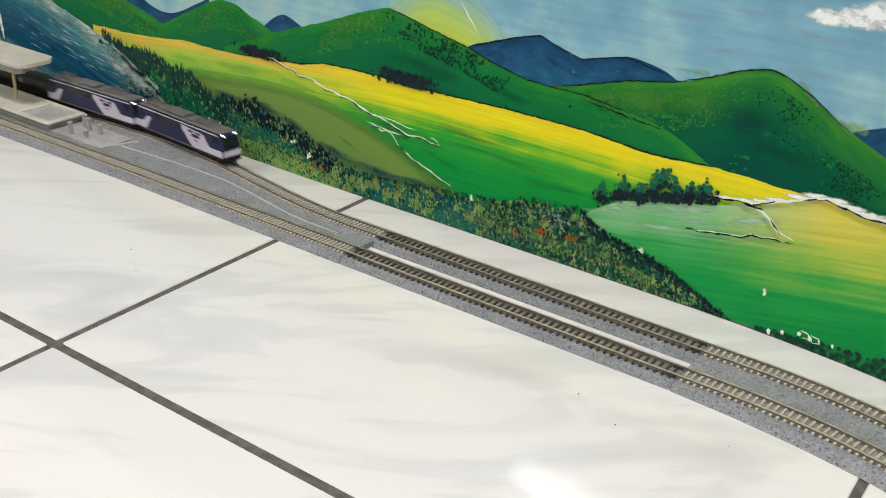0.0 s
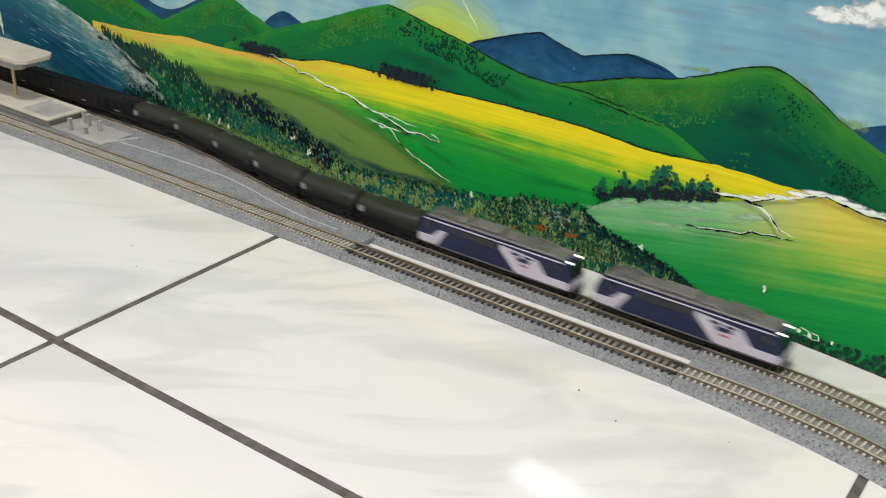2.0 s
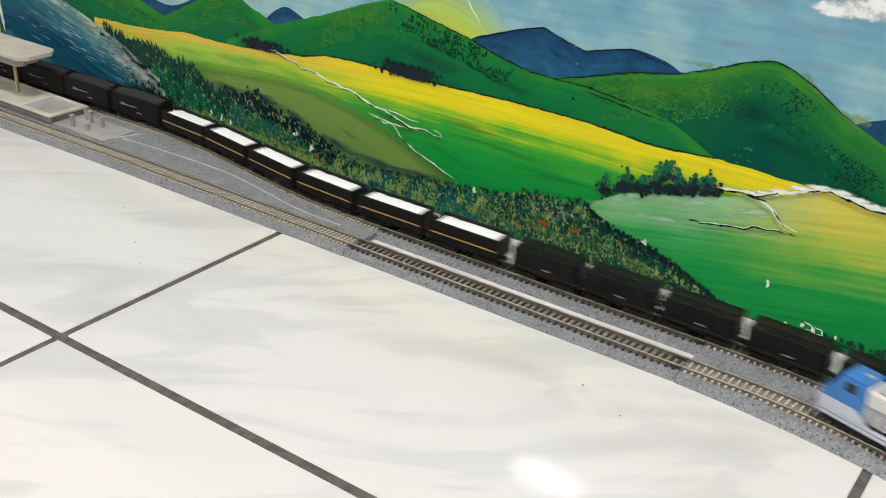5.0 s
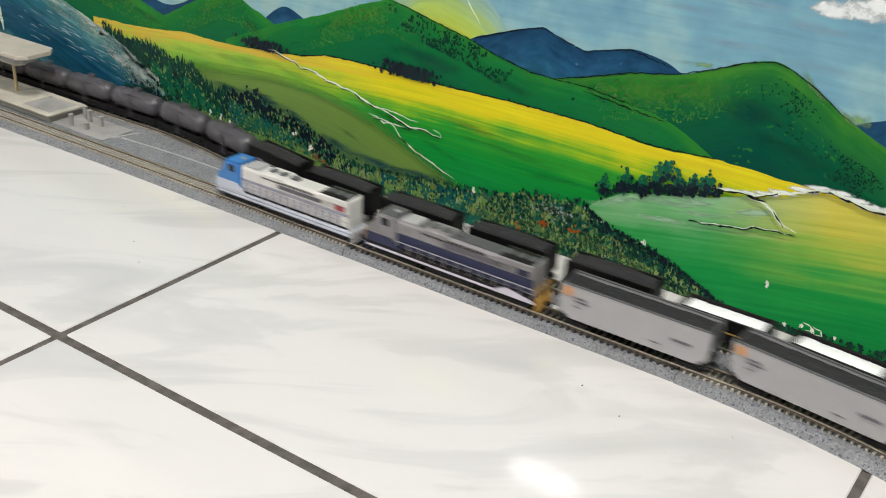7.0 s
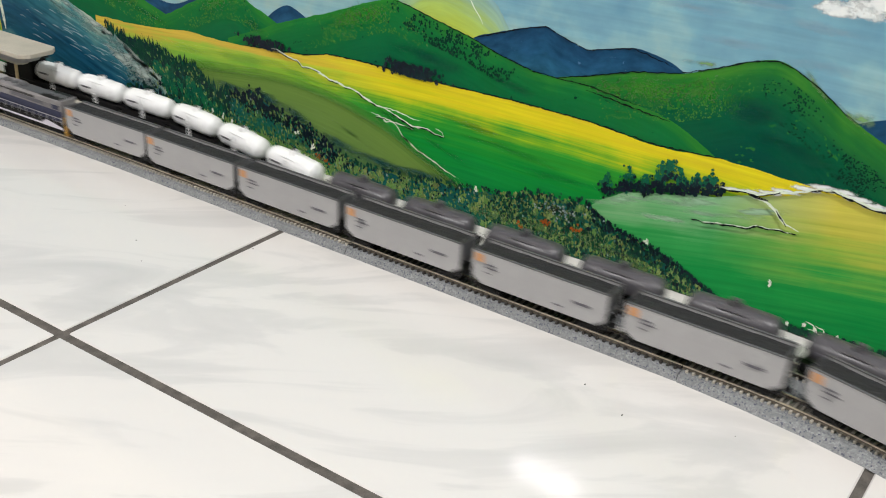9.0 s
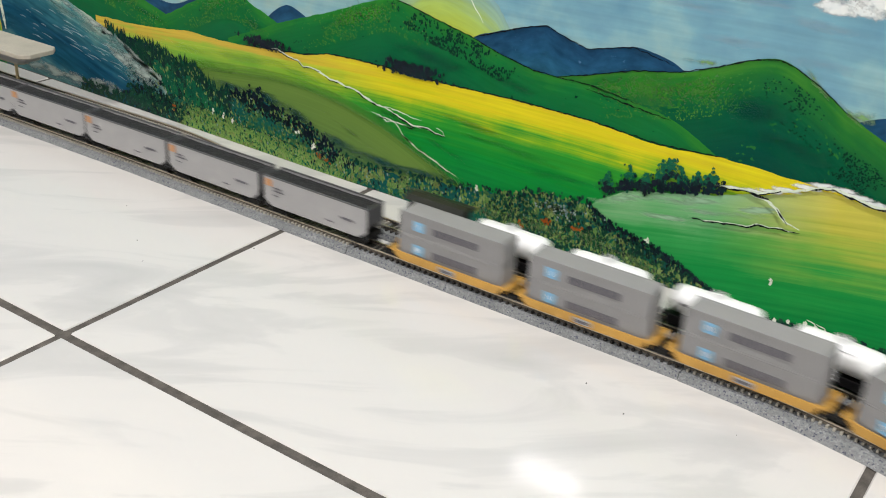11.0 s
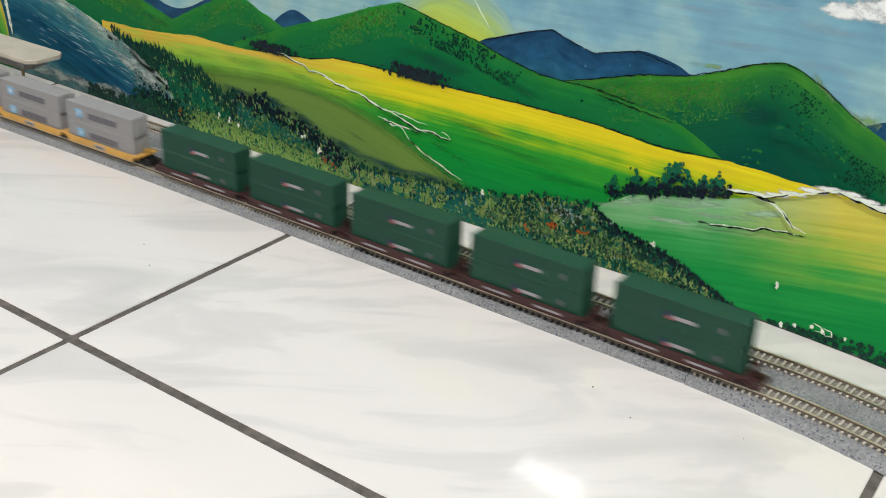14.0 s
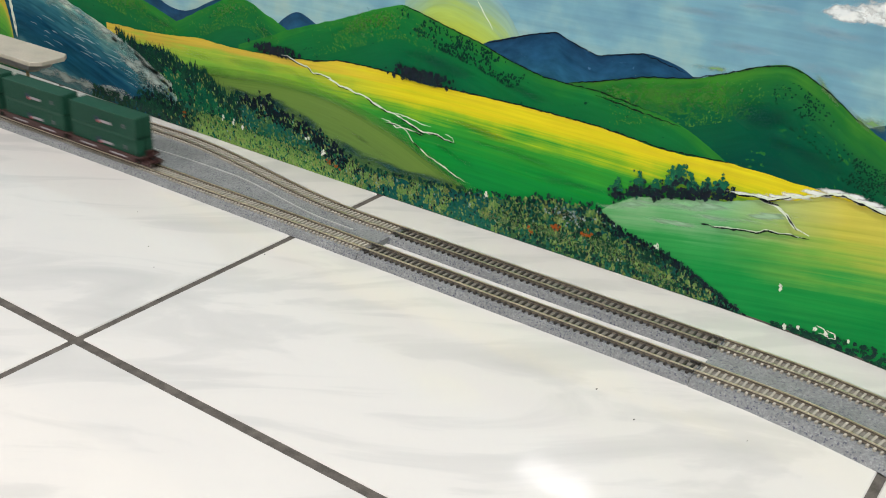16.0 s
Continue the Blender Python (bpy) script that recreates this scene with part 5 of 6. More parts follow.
def tank_car(label, half, paint_m, group):
    t = tagged(empty("tank_car"), label, "freight car", group=group)
    r, zc = 0.0086, 0.0170
    prof = [(0.0, 0.0), (0.0012, 0.0050), (0.0030, 0.0077), (0.0060, r)]
    bm = bmesh.new()
    rings = [(-half + 0.003 + a, b) for a, b in prof] + [(half - 0.003 - a, b) for a, b in prof[::-1]]
    loft(bm, [[(x, math.cos(2 * math.pi * k / 24) * max(b, 0.0004), zc + math.sin(2 * math.pi * k / 24) * max(b, 0.0004)) for k in range(24)] for x, b in rings])
    part("tank", bm, paint_m, t, shade=True)
    for x in (-half * 0.5, half * 0.5):
        bm = bmesh.new()
        cyl(bm, Matrix.Translation((x, 0, zc)) @ Matrix.Rotation(math.pi / 2, 4, "Y"), r + 0.0003, 0.0012, 24)
        part("tank_band", bm, paint_m, t)
    part("dome", cyl(bmesh.new(), Matrix.Translation((0, 0, zc + r + 0.0008)), 0.0036, 0.0036, 18, 0.0031), paint_m, t)
    part("dome_lid", cyl(bmesh.new(), Matrix.Translation((0, 0, zc + r + 0.0030)), 0.0018, 0.0008, 12), M_GREY, t)
    part("walkway", B(-0.0085, 0.0085, -0.0068, 0.0068, zc + r - 0.0028, zc + r - 0.0022), paint_m, t)
    for sy in (-1, 1):
        bm = bmesh.new()
        for dx in (-0.0016, 0.0016):
            box(bm, dx - 0.0003, dx + 0.0003, sy * (r + 0.0006) - 0.0003, sy * (r + 0.0006) + 0.0003, 0.0060, zc + r - 0.0026)
        for i in range(6):
            box(bm, -0.0016, 0.0016, sy * (r + 0.0006) - 0.0002, sy * (r + 0.0006) + 0.0002, 0.0066 + i * 0.0024, 0.0070 + i * 0.0024)
        part("ladder", bm, paint_m, t)
        part("lettering", B(-half * 0.62, -half * 0.2, sy * (r + 0.0001) - 0.0002, sy * (r + 0.0001) + 0.0002, zc + 0.0002, zc + 0.0016), M_DKTXT, t)
    part("underframe", B(-half + 0.0006, half - 0.0006, -0.0060, 0.0060, 0.0058, 0.0080, bevel=0.0003), M_BLACK, t)
    # black strips added for the side frames and the shade below the tank
    for sy in (-1, 1):
        part("low_side_strip", B(-half + 0.002, half - 0.002, sy * 0.0080 - 0.0004, sy * 0.0080 + 0.0004, 0.0040, 0.0092, bevel=0.0002), M_BLACK, t)
    for x in (-half * 0.62, half * 0.62):
        part("saddle", B(x - 0.0016, x + 0.0016, -0.0058, 0.0058, 0.0080, 0.0120), M_BLACK, t)
    for d in (-1, 1):
        bm = bmesh.new()
        for sy in (-1, 1):
            box(bm, d * (half - 0.0008) - 0.0002, d * (half - 0.0008) + 0.0002, sy * 0.0066 - 0.0002, sy * 0.0066 + 0.0002, 0.0080, 0.0125)
        box(bm, d * (half - 0.0008) - 0.0002, d * (half - 0.0008) + 0.0002, -0.0066, 0.0066, 0.0123, 0.0127)
        part("end_rail", bm, M_BLACK, t)
    running_gear(t, half, 0.009, 0.011)
    return t


def sheeted_wagon():
    """A long low wagon under a taut dark olive cover, with a pale plate at one end."""
    t = tagged(empty("covered_wagon"), "dark olive covered wagon with a pale end plate and black underframe", "freight car", group="olive covered wagons")
    h, w = 0.0258, 0.0084
    sec = [(-w, 0.0100), (w, 0.0100), (w, 0.0165), (w * 0.94, 0.0190), (w * 0.72, 0.0208), (w * 0.35, 0.0217), (-w * 0.35, 0.0217), (-w * 0.72, 0.0208), (-w * 0.94, 0.0190), (-w, 0.0165)]
    rows = []
    for x, kx, kz in ((-h, 0.86, 0.0016), (-h + 0.0015, 0.97, 0.0004), (-h + 0.004, 1.0, 0.0), (-0.009, 1.0, 0.0003), (0.0, 1.0, 0.0), (0.009, 1.0, 0.0003), (h - 0.004, 1.0, 0.0), (h - 0.0015, 0.97, 0.0004), (h, 0.86, 0.0016)):
        rows.append([(x, y * kx, z - (kz if z > 0.012 else 0)) for y, z in sec])
    part("cover", loft(bmesh.new(), rows), M_OLIVE, t, shade=True)
    part("frame", B(-h, h, -w + 0.0002, w - 0.0002, 0.0062, 0.0099, bevel=0.0004), M_BLACK, t)
    for sy in (-1, 1):
        part("low_side_strip", B(-h + 0.010, h - 0.010, sy * 0.0078 - 0.0004, sy * 0.0078 + 0.0004, 0.0032, 0.0061, bevel=0.0002), M_BLACK, t)
        part("end_plate", B(-h + 0.0022, -h + 0.0062, sy * (w + 0.0001) - 0.0002, sy * (w + 0.0001) + 0.0002, 0.0125, 0.0165), M_FADED, t, "pale lilac plate")
        bm = bmesh.new()
        for i in range(7):
            x = -h + 0.006 + i * (2 * h - 0.012) / 6
            box(bm, x - 0.0002, x + 0.0002, sy * (w + 0.0001) - 0.0002, sy * (w + 0.0001) + 0.0002, 0.0080, 0.0112)
        part("tie_straps", bm, M_BLACK, t)
    part("top_plate", B(-h + 0.0080, -h + 0.0105, 0.0020, 0.0032, 0.0214, 0.0221), M_FADED, t)
    for d in (-1, 1):
        part("end_step", B(min(d * h, d * (h + 0.0012)), max(d * h, d * (h + 0.0012)), -w + 0.001, w - 0.001, 0.0058, 0.0070), M_BLACK, t)
    running_gear(t, h, 0.009, 0.010)
    return t


def box_hopper():
    """A short black hopper: a square box over a tapering chute."""
    t = tagged(empty("box_hopper"), "plain black box-shaped hopper with a small pale number plate", "freight car", group="black hoppers")
    h, w, top = 0.0222, 0.0085, 0.0206
    bm = B(-h, h, -w, w, 0.0088, top, bevel=0.0006, seg=2)
    part("body", bm, M_BLACK, t)
    part("chute", loft(bmesh.new(), [[(-a, -c, z), (a, -c, z), (a, c, z), (-a, c, z)] for a, c, z in ((0.0085, 0.0050, 0.0030), (0.0160, 0.0078, 0.0087))]), M_UNDER, t)
    part("roof_board", B(-h + 0.002, h - 0.002, -0.0022, 0.0022, top, top + 0.0006), M_UNDER, t)
    for i in range(3):
        part("roof_hatch", B(-0.015 + i * 0.0115, -0.008 + i * 0.0115, -0.0058, 0.0058, top, top + 0.0004, bevel=0.0001), M_BLACK, t)
    for sy in (-1, 1):
        bm = bmesh.new()
        for i in range(5):
            x = -h + 0.0010 + i * (2 * h - 0.0020) / 4
            box(bm, x - 0.0004, x + 0.0004, sy * (w + 0.0002) - 0.0003, sy * (w + 0.0002) + 0.0003, 0.0092, top - 0.0006)
        part("side_ribs", bm, M_BLACK, t)
        part("side_sill", B(-h - 0.0006, h + 0.0006, sy * (w - 0.0006) - 0.0005, sy * (w - 0.0006) + 0.0005, 0.0066, 0.0086, bevel=0.0002), M_UNDER, t)
        part("number_plate", B(0.0005, 0.0045, sy * (w + 0.0004) - 0.0002, sy * (w + 0.0004) + 0.0002, 0.0106, 0.0114), M_FADED, t)
    for d in (-1, 1):
        part("end_platform", B(min(d * (h - 0.004), d * (h + 0.0010)), max(d * (h - 0.004), d * (h + 0.0010)), -w + 0.0012, w - 0.0012, 0.0058, 0.0066), M_UNDER, t)
        part("ladder", B(d * (h + 0.0004) - 0.0002, d * (h + 0.0004) + 0.0002, -0.0066, -0.0040, 0.0070, top - 0.001), M_UNDER, t)
    running_gear(t, h, 0.009, 0.0085)
    return t


def brake_van():
    t = tagged(empty("brake_van"), "plain black closed van at the train's end", "freight car")
    h, w = 0.024, 0.0086
    part("body", B(-h + 0.005, h - 0.005, -w, w, 0.0066, 0.0270, bevel=0.0006), M_BLACK, t)
    part("roof", loft(bmesh.new(), [[(x, -w - 0.0006, 0.0268), (x, -w * 0.6, 0.0292), (x, 0, 0.0300), (x, w * 0.6, 0.0292), (x, w + 0.0006, 0.0268)] for x in (-h, h)]), M_OLIVE, t)
    part("deck", B(-h, h, -w, w, 0.0052, 0.0065), M_UNDER, t)
    for d in (-1, 1):
        part("end_rail", B(d * (h - 0.0006) - 0.0003, d * (h - 0.0006) + 0.0003, -w + 0.001, w - 0.001, 0.0066, 0.0130), M_BLACK, t)
    running_gear(t, h, 0.009, 0.009)
    return t


def hood_loco(label, half, cab, hood, lower, stripe, nose, rear_rail, mark, band=0.002, sill=None, doors=None):
    """A hood diesel: cab towards -x, long hood behind it, walkways with rails."""
    t = tagged(empty("diesel_locomotive"), label, "locomotive", group="road locomotives")
    w = 0.0090
    part("walkway", B(-half + 0.003, half - 0.003, -w, w, 0.0082, 0.0094, bevel=0.0003), M_UNDER if sill else stripe, t)
    part("side_sill", B(-half + 0.003, half - 0.003, -w + 0.0003, w - 0.0003, 0.0052, 0.0081, bevel=0.0003), sill or lower, t)
    c0, c1 = -half + 0.008, -half + 0.026
    bm = prism(bmesh.new(), [(-half + 0.002, 0.0095), (c1, 0.0095), (c1, 0.0306), (c0 + 0.0035, 0.0306), (c0, 0.0228), (-half + 0.0035, 0.0200)], -w + 0.0006, w - 0.0006)
    bmesh.ops.bevel(bm, geom=list(bm.edges), offset=0.0008, segments=2, affect="EDGES")
    part("cab", bm, cab, t)
    part("cab_roof", B(c0 + 0.004, c1, -w + 0.0014, w - 0.0014, 0.0307, 0.0313, bevel=0.0003), nose, t)
    part("windscreen", loft(bmesh.new(), [[(c0 + 0.0002, s * 0.0068, 0.0235), (c0 + 0.0031, s * 0.0068, 0.0297), (c0 + 0.0027, s * 0.0068, 0.0300), (c0 - 0.0004, s * 0.0068, 0.0238)] for s in (-1, 1)]), M_GLASS, t)
    for sy in (-1, 1):
        part("side_window", B(c0 + 0.007, c0 + 0.013, sy * (w - 0.0004) - 0.0002, sy * (w - 0.0004) + 0.0002, 0.0236, 0.0284), M_GLASS, t)
        part("nose_panel", prism(bmesh.new(), [(-half + 0.003, 0.0098), (c1 + 0.006, 0.0098), (c1 - 0.003, 0.0160), (-half + 0.003, 0.0160)], sy * (w - 0.0002) - 0.0002, sy * (w - 0.0002) + 0.0002), lower if sill else stripe, t)
        if sill:
            part("swoosh", prism(bmesh.new(), [(half - 0.034, 0.0066), (half - 0.005, 0.0066), (half - 0.005, 0.0084), (half - 0.024, 0.0116)], sy * (w + 0.0003) - 0.0002, sy * (w + 0.0003) + 0.0002), stripe, t, "pale lilac swoosh")
    bm = bmesh.new()
    sec = [(-0.0068, 0.0095), (0.0068, 0.0095), (0.0068, 0.0275), (0.0056, 0.0292), (-0.0056, 0.0292), (-0.0068, 0.0275)]
    loft(bm, [[(x, y, z) for y, z in sec] for x in (c1 + 0.0002, half - 0.006)])
    part("long_hood", bm, hood, t)
    if sill:
        part("hood_roof", B(c1 + 0.017, half - 0.033, -0.0054, 0.0054, 0.0293, 0.0297), M_GREY, t)
    # on the cream locomotive the door row's darker grey carries painted shade
    for i in range(14):
        x = c1 + 0.003 + i * (2 * half - 0.040) / 14
        for sy in (-1, 1):
            part("hood_door", B(x, x + 0.0036, sy * 0.0070 - 0.0002, sy * 0.0070 + 0.0002, 0.0112, 0.0178), doors or hood, t)
    for sy in (-1, 1):
        part("hood_band", B(c1 + 0.001, half - 0.0065, sy * 0.0070 - 0.0002, sy * 0.0070 + 0.0002, 0.0206 - band, 0.0206), lower, t)
        part("sill_line", B(-half + 0.004, half - 0.004, sy * (w + 0.0001) - 0.0002, sy * (w + 0.0001) + 0.0002, 0.0064, 0.0078), stripe, t)
        part("emblem", B(half - 0.018, half - 0.010, sy * 0.0071 - 0.0002, sy * 0.0071 + 0.0002, 0.0215, 0.0255), mark, t)
        part("lettering", B(-0.004, half - 0.030, sy * 0.0071 - 0.0002, sy * 0.0071 + 0.0002, 0.0222, 0.0248), M_DKTXT, t)
        bm = bmesh.new()
        for i in range(16):
            x = c1 + 0.020 + i * 0.0030
            box(bm, x, x + 0.0018, sy * 0.0069 - 0.0002, sy * 0.0069 + 0.0002, 0.0254, 0.0272)
        part("louvres", bm, M_UNDER, t, "dark louvres")
        # dark strip in place of the shade where the hood meets the walkway
        part("deck_shade_strip", B(c1 + 0.001, half - 0.0065, sy * 0.0069 - 0.0002, sy * 0.0069 + 0.0002, 0.0096, 0.0110), M_UNDER, t)
        bm = bmesh.new()
        for i in range(12):
            x = c1 + 0.002 + i * (2 * half - 0.033) / 11
            box(bm, x - 0.0002, x + 0.0002, sy * (w - 0.0003) - 0.0002, sy * (w - 0.0003) + 0.0002, 0.0095, 0.0155)
        box(bm, c1 + 0.002, half - 0.005, sy * (w - 0.0003) - 0.0002, sy * (w - 0.0003) + 0.0002, 0.0154, 0.0158)
        part("handrail", bm, M_LGREY, t)
    part("radiator", B(half - 0.032, half - 0.007, -0.0086, 0.0086, 0.0258, 0.0300, bevel=0.0005), hood, t, "flared radiator section")
    part("radiator_grille", B(half - 0.031, half - 0.008, -0.0074, 0.0074, 0.0300, 0.0303), M_UNDER, t)
    for i in range(3):
        part("roof_fan", cyl(bmesh.new(), Matrix.Translation((half - 0.0275 + i * 0.0080, 0, 0.0304)), 0.0033, 0.0010, 18), M_GREY, t)
    part("brake_blister", B(c1 + 0.020, c1 + 0.040, -0.0074, 0.0074, 0.0262, 0.0300, bevel=0.0008), hood, t, "dynamic brake housing")
    for i in range(2):
        part("brake_fan", cyl(bmesh.new(), Matrix.Translation((c1 + 0.0255 + i * 0.0090, 0, 0.0303)), 0.0034, 0.0008, 18), M_GREY, t)
    part("horn", B(c1 - 0.006, c1 - 0.002, -0.0012, 0.0012, 0.0313, 0.0324, bevel=0.0002), M_LGREY, t)
    part("exhaust", B(c1 + 0.042, c1 + 0.049, -0.0022, 0.0022, 0.0292, 0.0310, bevel=0.0003), M_GREY, t)
    part("air_intake", B(c1 + 0.003, c1 + 0.016, -0.0060, 0.0060, 0.0292, 0.0306, bevel=0.0004), M_LGREY, t)
    part("fuel_tank", prism(bmesh.new(), [(-0.018, 0.0050), (-0.015, 0.0018), (0.019, 0.0018), (0.022, 0.0050)], -0.0075, 0.0075), M_UNDER, t)
    for d in (-1, 1):
        part("pilot", B(d * (half - 0.0022) - 0.0008, d * (half - 0.0022) + 0.0008, -w + 0.0006, w - 0.0006, 0.0016, 0.0094, bevel=0.0003), lower if d < 0 else rear_rail, t)
    bm = bmesh.new()
    for sy in (-1, -0.4, 0.4, 1):
        box(bm, half - 0.0030, half - 0.0025, sy * 0.0078 - 0.0003, sy * 0.0078 + 0.0003, 0.0095, 0.0168)
    box(bm, half - 0.0030, half - 0.0025, -0.0080, 0.0080, 0.0160, 0.0168)
    part("end_rail", bm, rear_rail, t, "ochre end railing")
    bm = bmesh.new()
    for sy in (-1, -0.4, 0.4, 1):
        box(bm, -half + 0.0012, -half + 0.0017, sy * 0.0078 - 0.0003, sy * 0.0078 + 0.0003, 0.0095, 0.0160)
    box(bm, -half + 0.0012, -half + 0.0017, -0.0080, 0.0080, 0.0153, 0.0160)
    part("end_rail", bm, rear_rail, t)
    running_gear(t, half, 0.022, 0.025, wheels=3)
    return t


def well_car():
    t = tagged(empty("well_car"), "ochre yellow well car carrying stacked containers", "freight car", group="well cars")
    half, w = 0.0465, 0.0092
    for sy in (-1, 1):
        y = sy * w
        part("side_girder", prism(bmesh.new(), [(-half + 0.0015, 0.0072), (-0.0405, 0.0068), (-0.0375, 0.0026), (0.0375, 0.0026), (0.0405, 0.0068), (half - 0.0015, 0.0072), (half - 0.0015, 0.0088), (0.040, 0.0086), (0.036, 0.0078), (-0.036, 0.0078), (-0.040, 0.0086), (-half + 0.0015, 0.0088)], y - 0.0005, y + 0.0005), M_YELLOW, t)
        for x in (-0.024, -0.008, 0.008, 0.024):
            part("girder_rib", B(x - 0.0004, x + 0.0004, y + sy * 0.0006 - 0.0003, y + sy * 0.0006 + 0.0003, 0.0030, 0.0076), M_YELLOW, t)
        part("lettering", B(-0.006, 0.006, y + sy * 0.0008 - 0.0002, y + sy * 0.0008 + 0.0002, 0.0036, 0.0068), M_LGREY, t)
        part("lettering", B(-0.0048, 0.0048, y + sy * 0.0010 - 0.0002, y + sy * 0.0010 + 0.0002, 0.0044, 0.0060), M_DKTXT, t)
    part("well_floor", B(-0.0408, 0.0408, -w + 0.0006, w - 0.0006, 0.0030, 0.0038), M_UNDER, t)
    for d in (-1, 1):
        x0, x1 = sorted((d * 0.0418, d * (half - 0.001)))
        part("end_deck", B(x0, x1, -w + 0.0010, w - 0.0010, 0.0070, 0.0086, bevel=0.0003), M_YELLOW, t)
        part("bulkhead", B(d * 0.0413 - 0.0004, d * 0.0413 + 0.0004, -w + 0.0006, w - 0.0006, 0.0040, 0.0086), M_YELLOW, t)
        part("brake_stand", B(d * 0.0440 - 0.0006, d * 0.0440 + 0.0006, -0.003, 0.003, 0.0086, 0.0120, bevel=0.0002), M_YELLOW, t)
    running_gear(t, half, 0.009, 0.0010)
    return t


def flat_car():
    t = tagged(empty("container_flat"), "dark maroon container flat car", "freight car", group="container flats")
    half, w = 0.0450, 0.0088
    for sy in (-1, 1):
        y = sy * w
        part("side_sill", prism(bmesh.new(), [(-half + 0.001, 0.0070), (-0.0395, 0.0070), (-0.0365, 0.0026), (0.0365, 0.0026), (0.0395, 0.0070), (half - 0.001, 0.0070), (half - 0.001, 0.0082), (-half + 0.001, 0.0082)], y - 0.0005, y + 0.0005), M_MAROON, t)
        for x in (-0.018, 0.018):
            part("lettering", B(x - 0.009, x + 0.009, y + sy * 0.0007 - 0.0002, y + sy * 0.0007 + 0.0002, 0.0048, 0.0060), M_FADED, t)
    part("deck", B(-0.0410, 0.0410, -w + 0.0006, w - 0.0006, 0.0030, 0.0038), M_UNDER, t)
    for d in (-1, 1):
        x0, x1 = sorted((d * 0.0416, d * half))
        part("end_deck", B(x0, x1, -w + 0.0010, w - 0.0010, 0.0066, 0.0080, bevel=0.0003), M_MAROON, t)
        part("brake_stand", B(d * 0.0434 - 0.0006, d * 0.0434 + 0.0006, -0.003, 0.003, 0.0080, 0.0122, bevel=0.0002), M_MAROON, t)
    running_gear(t, half, 0.009, 0.0012, mt=M_MAROON)
    return t


def container(label, body, half, w, height, green, group):
    t = tagged(empty("container"), label, "container", group=group)
    bm = box(bmesh.new(), -half + 0.0006, half - 0.0006, -w + 0.0004, w - 0.0004, 0.0003, height - 0.0003)
    part("shell", bm, body, t)
    bm = bmesh.new()
    n = 44
    for i in range(n):
        x = -half + 0.002 + i * (2 * half - 0.004) / (n - 1)
        for sy in (-1, 1):
            box(bm, x - 0.0004, x + 0.0004, sy * (w - 0.0003) - 0.0002, sy * (w - 0.0003) + 0.0002, 0.0012, height - 0.0012)
    part("corrugation", bm, body, t)
    bm = bmesh.new()
    for sx in (-1, 1):
        for sy in (-1, 1):
            box(bm, sx * (half - 0.0005) - 0.0005, sx * (half - 0.0005) + 0.0005, sy * (w - 0.0005) - 0.0005, sy * (w - 0.0005) + 0.0005, 0.0, height)
    for sy in (-1, 1):
        for z in (0.0006, height - 0.0006):
            box(bm, -half + 0.0011, half - 0.0011, sy * (w - 0.0004) - 0.0004, sy * (w - 0.0004) + 0.0004, z - 0.0005, z + 0.0005)
    part("corner_frame", bm, body, t)
    for sy in (-1, 1):
        y = sy * (w + 0.0001)
        k = lambda x0, x1, z0, z1, m, nm="lettering": part(nm, B(x0, x1, y - 0.0002, y + 0.0002, z0, z1), m, t)
        if green:
            k(-0.0080, -0.0045, 0.0062, 0.0098, M_NAVY, "emblem")
            k(-0.0060, -0.0032, 0.0050, 0.0072, M_RED, "emblem")
            k(-0.0028, 0.0105, 0.0060, 0.0080, M_FADED)
            k(0.024, 0.0265, 0.0068, 0.0100, M_DKTXT)
        else:
            k(-0.0270, -0.0195, 0.0048, 0.0112, M_SKYB, "emblem")
            k(-0.0250, -0.0215, 0.0066, 0.0096, M_WHITE, "emblem")
            for x0, x1 in ((-0.0120, -0.0070), (-0.0060, -0.0015), (-0.0005, 0.0045), (0.0055, 0.0100), (0.0110, 0.0155), (0.0165, 0.0205)):
                k(x0, x1, 0.0055, 0.0100, M_DKTXT)
    for sy in (-1, 1):
        part("door", B(half - 0.0003, half + 0.0003, min(sy * 0.0003, sy * (w - 0.0012)), max(sy * 0.0003, sy * (w - 0.0012)), 0.0012, height - 0.0012), body, t)
        for q in (0.25, 0.7):
            part("lock_rod", B(half + 0.0003, half + 0.0007, sy * w * q - 0.0002, sy * w * q + 0.0002, 0.0010, height - 0.0010), M_LGREY if not green else body, t)
    return t


# offset of each vehicle's middle along its train
NEAR, FAR = [], []


def string(out, proto, offsets):
    for i, o in enumerate(offsets):
        out.append((proto if i == 0 else copy_thing(proto, Matrix()), o, 0.0))


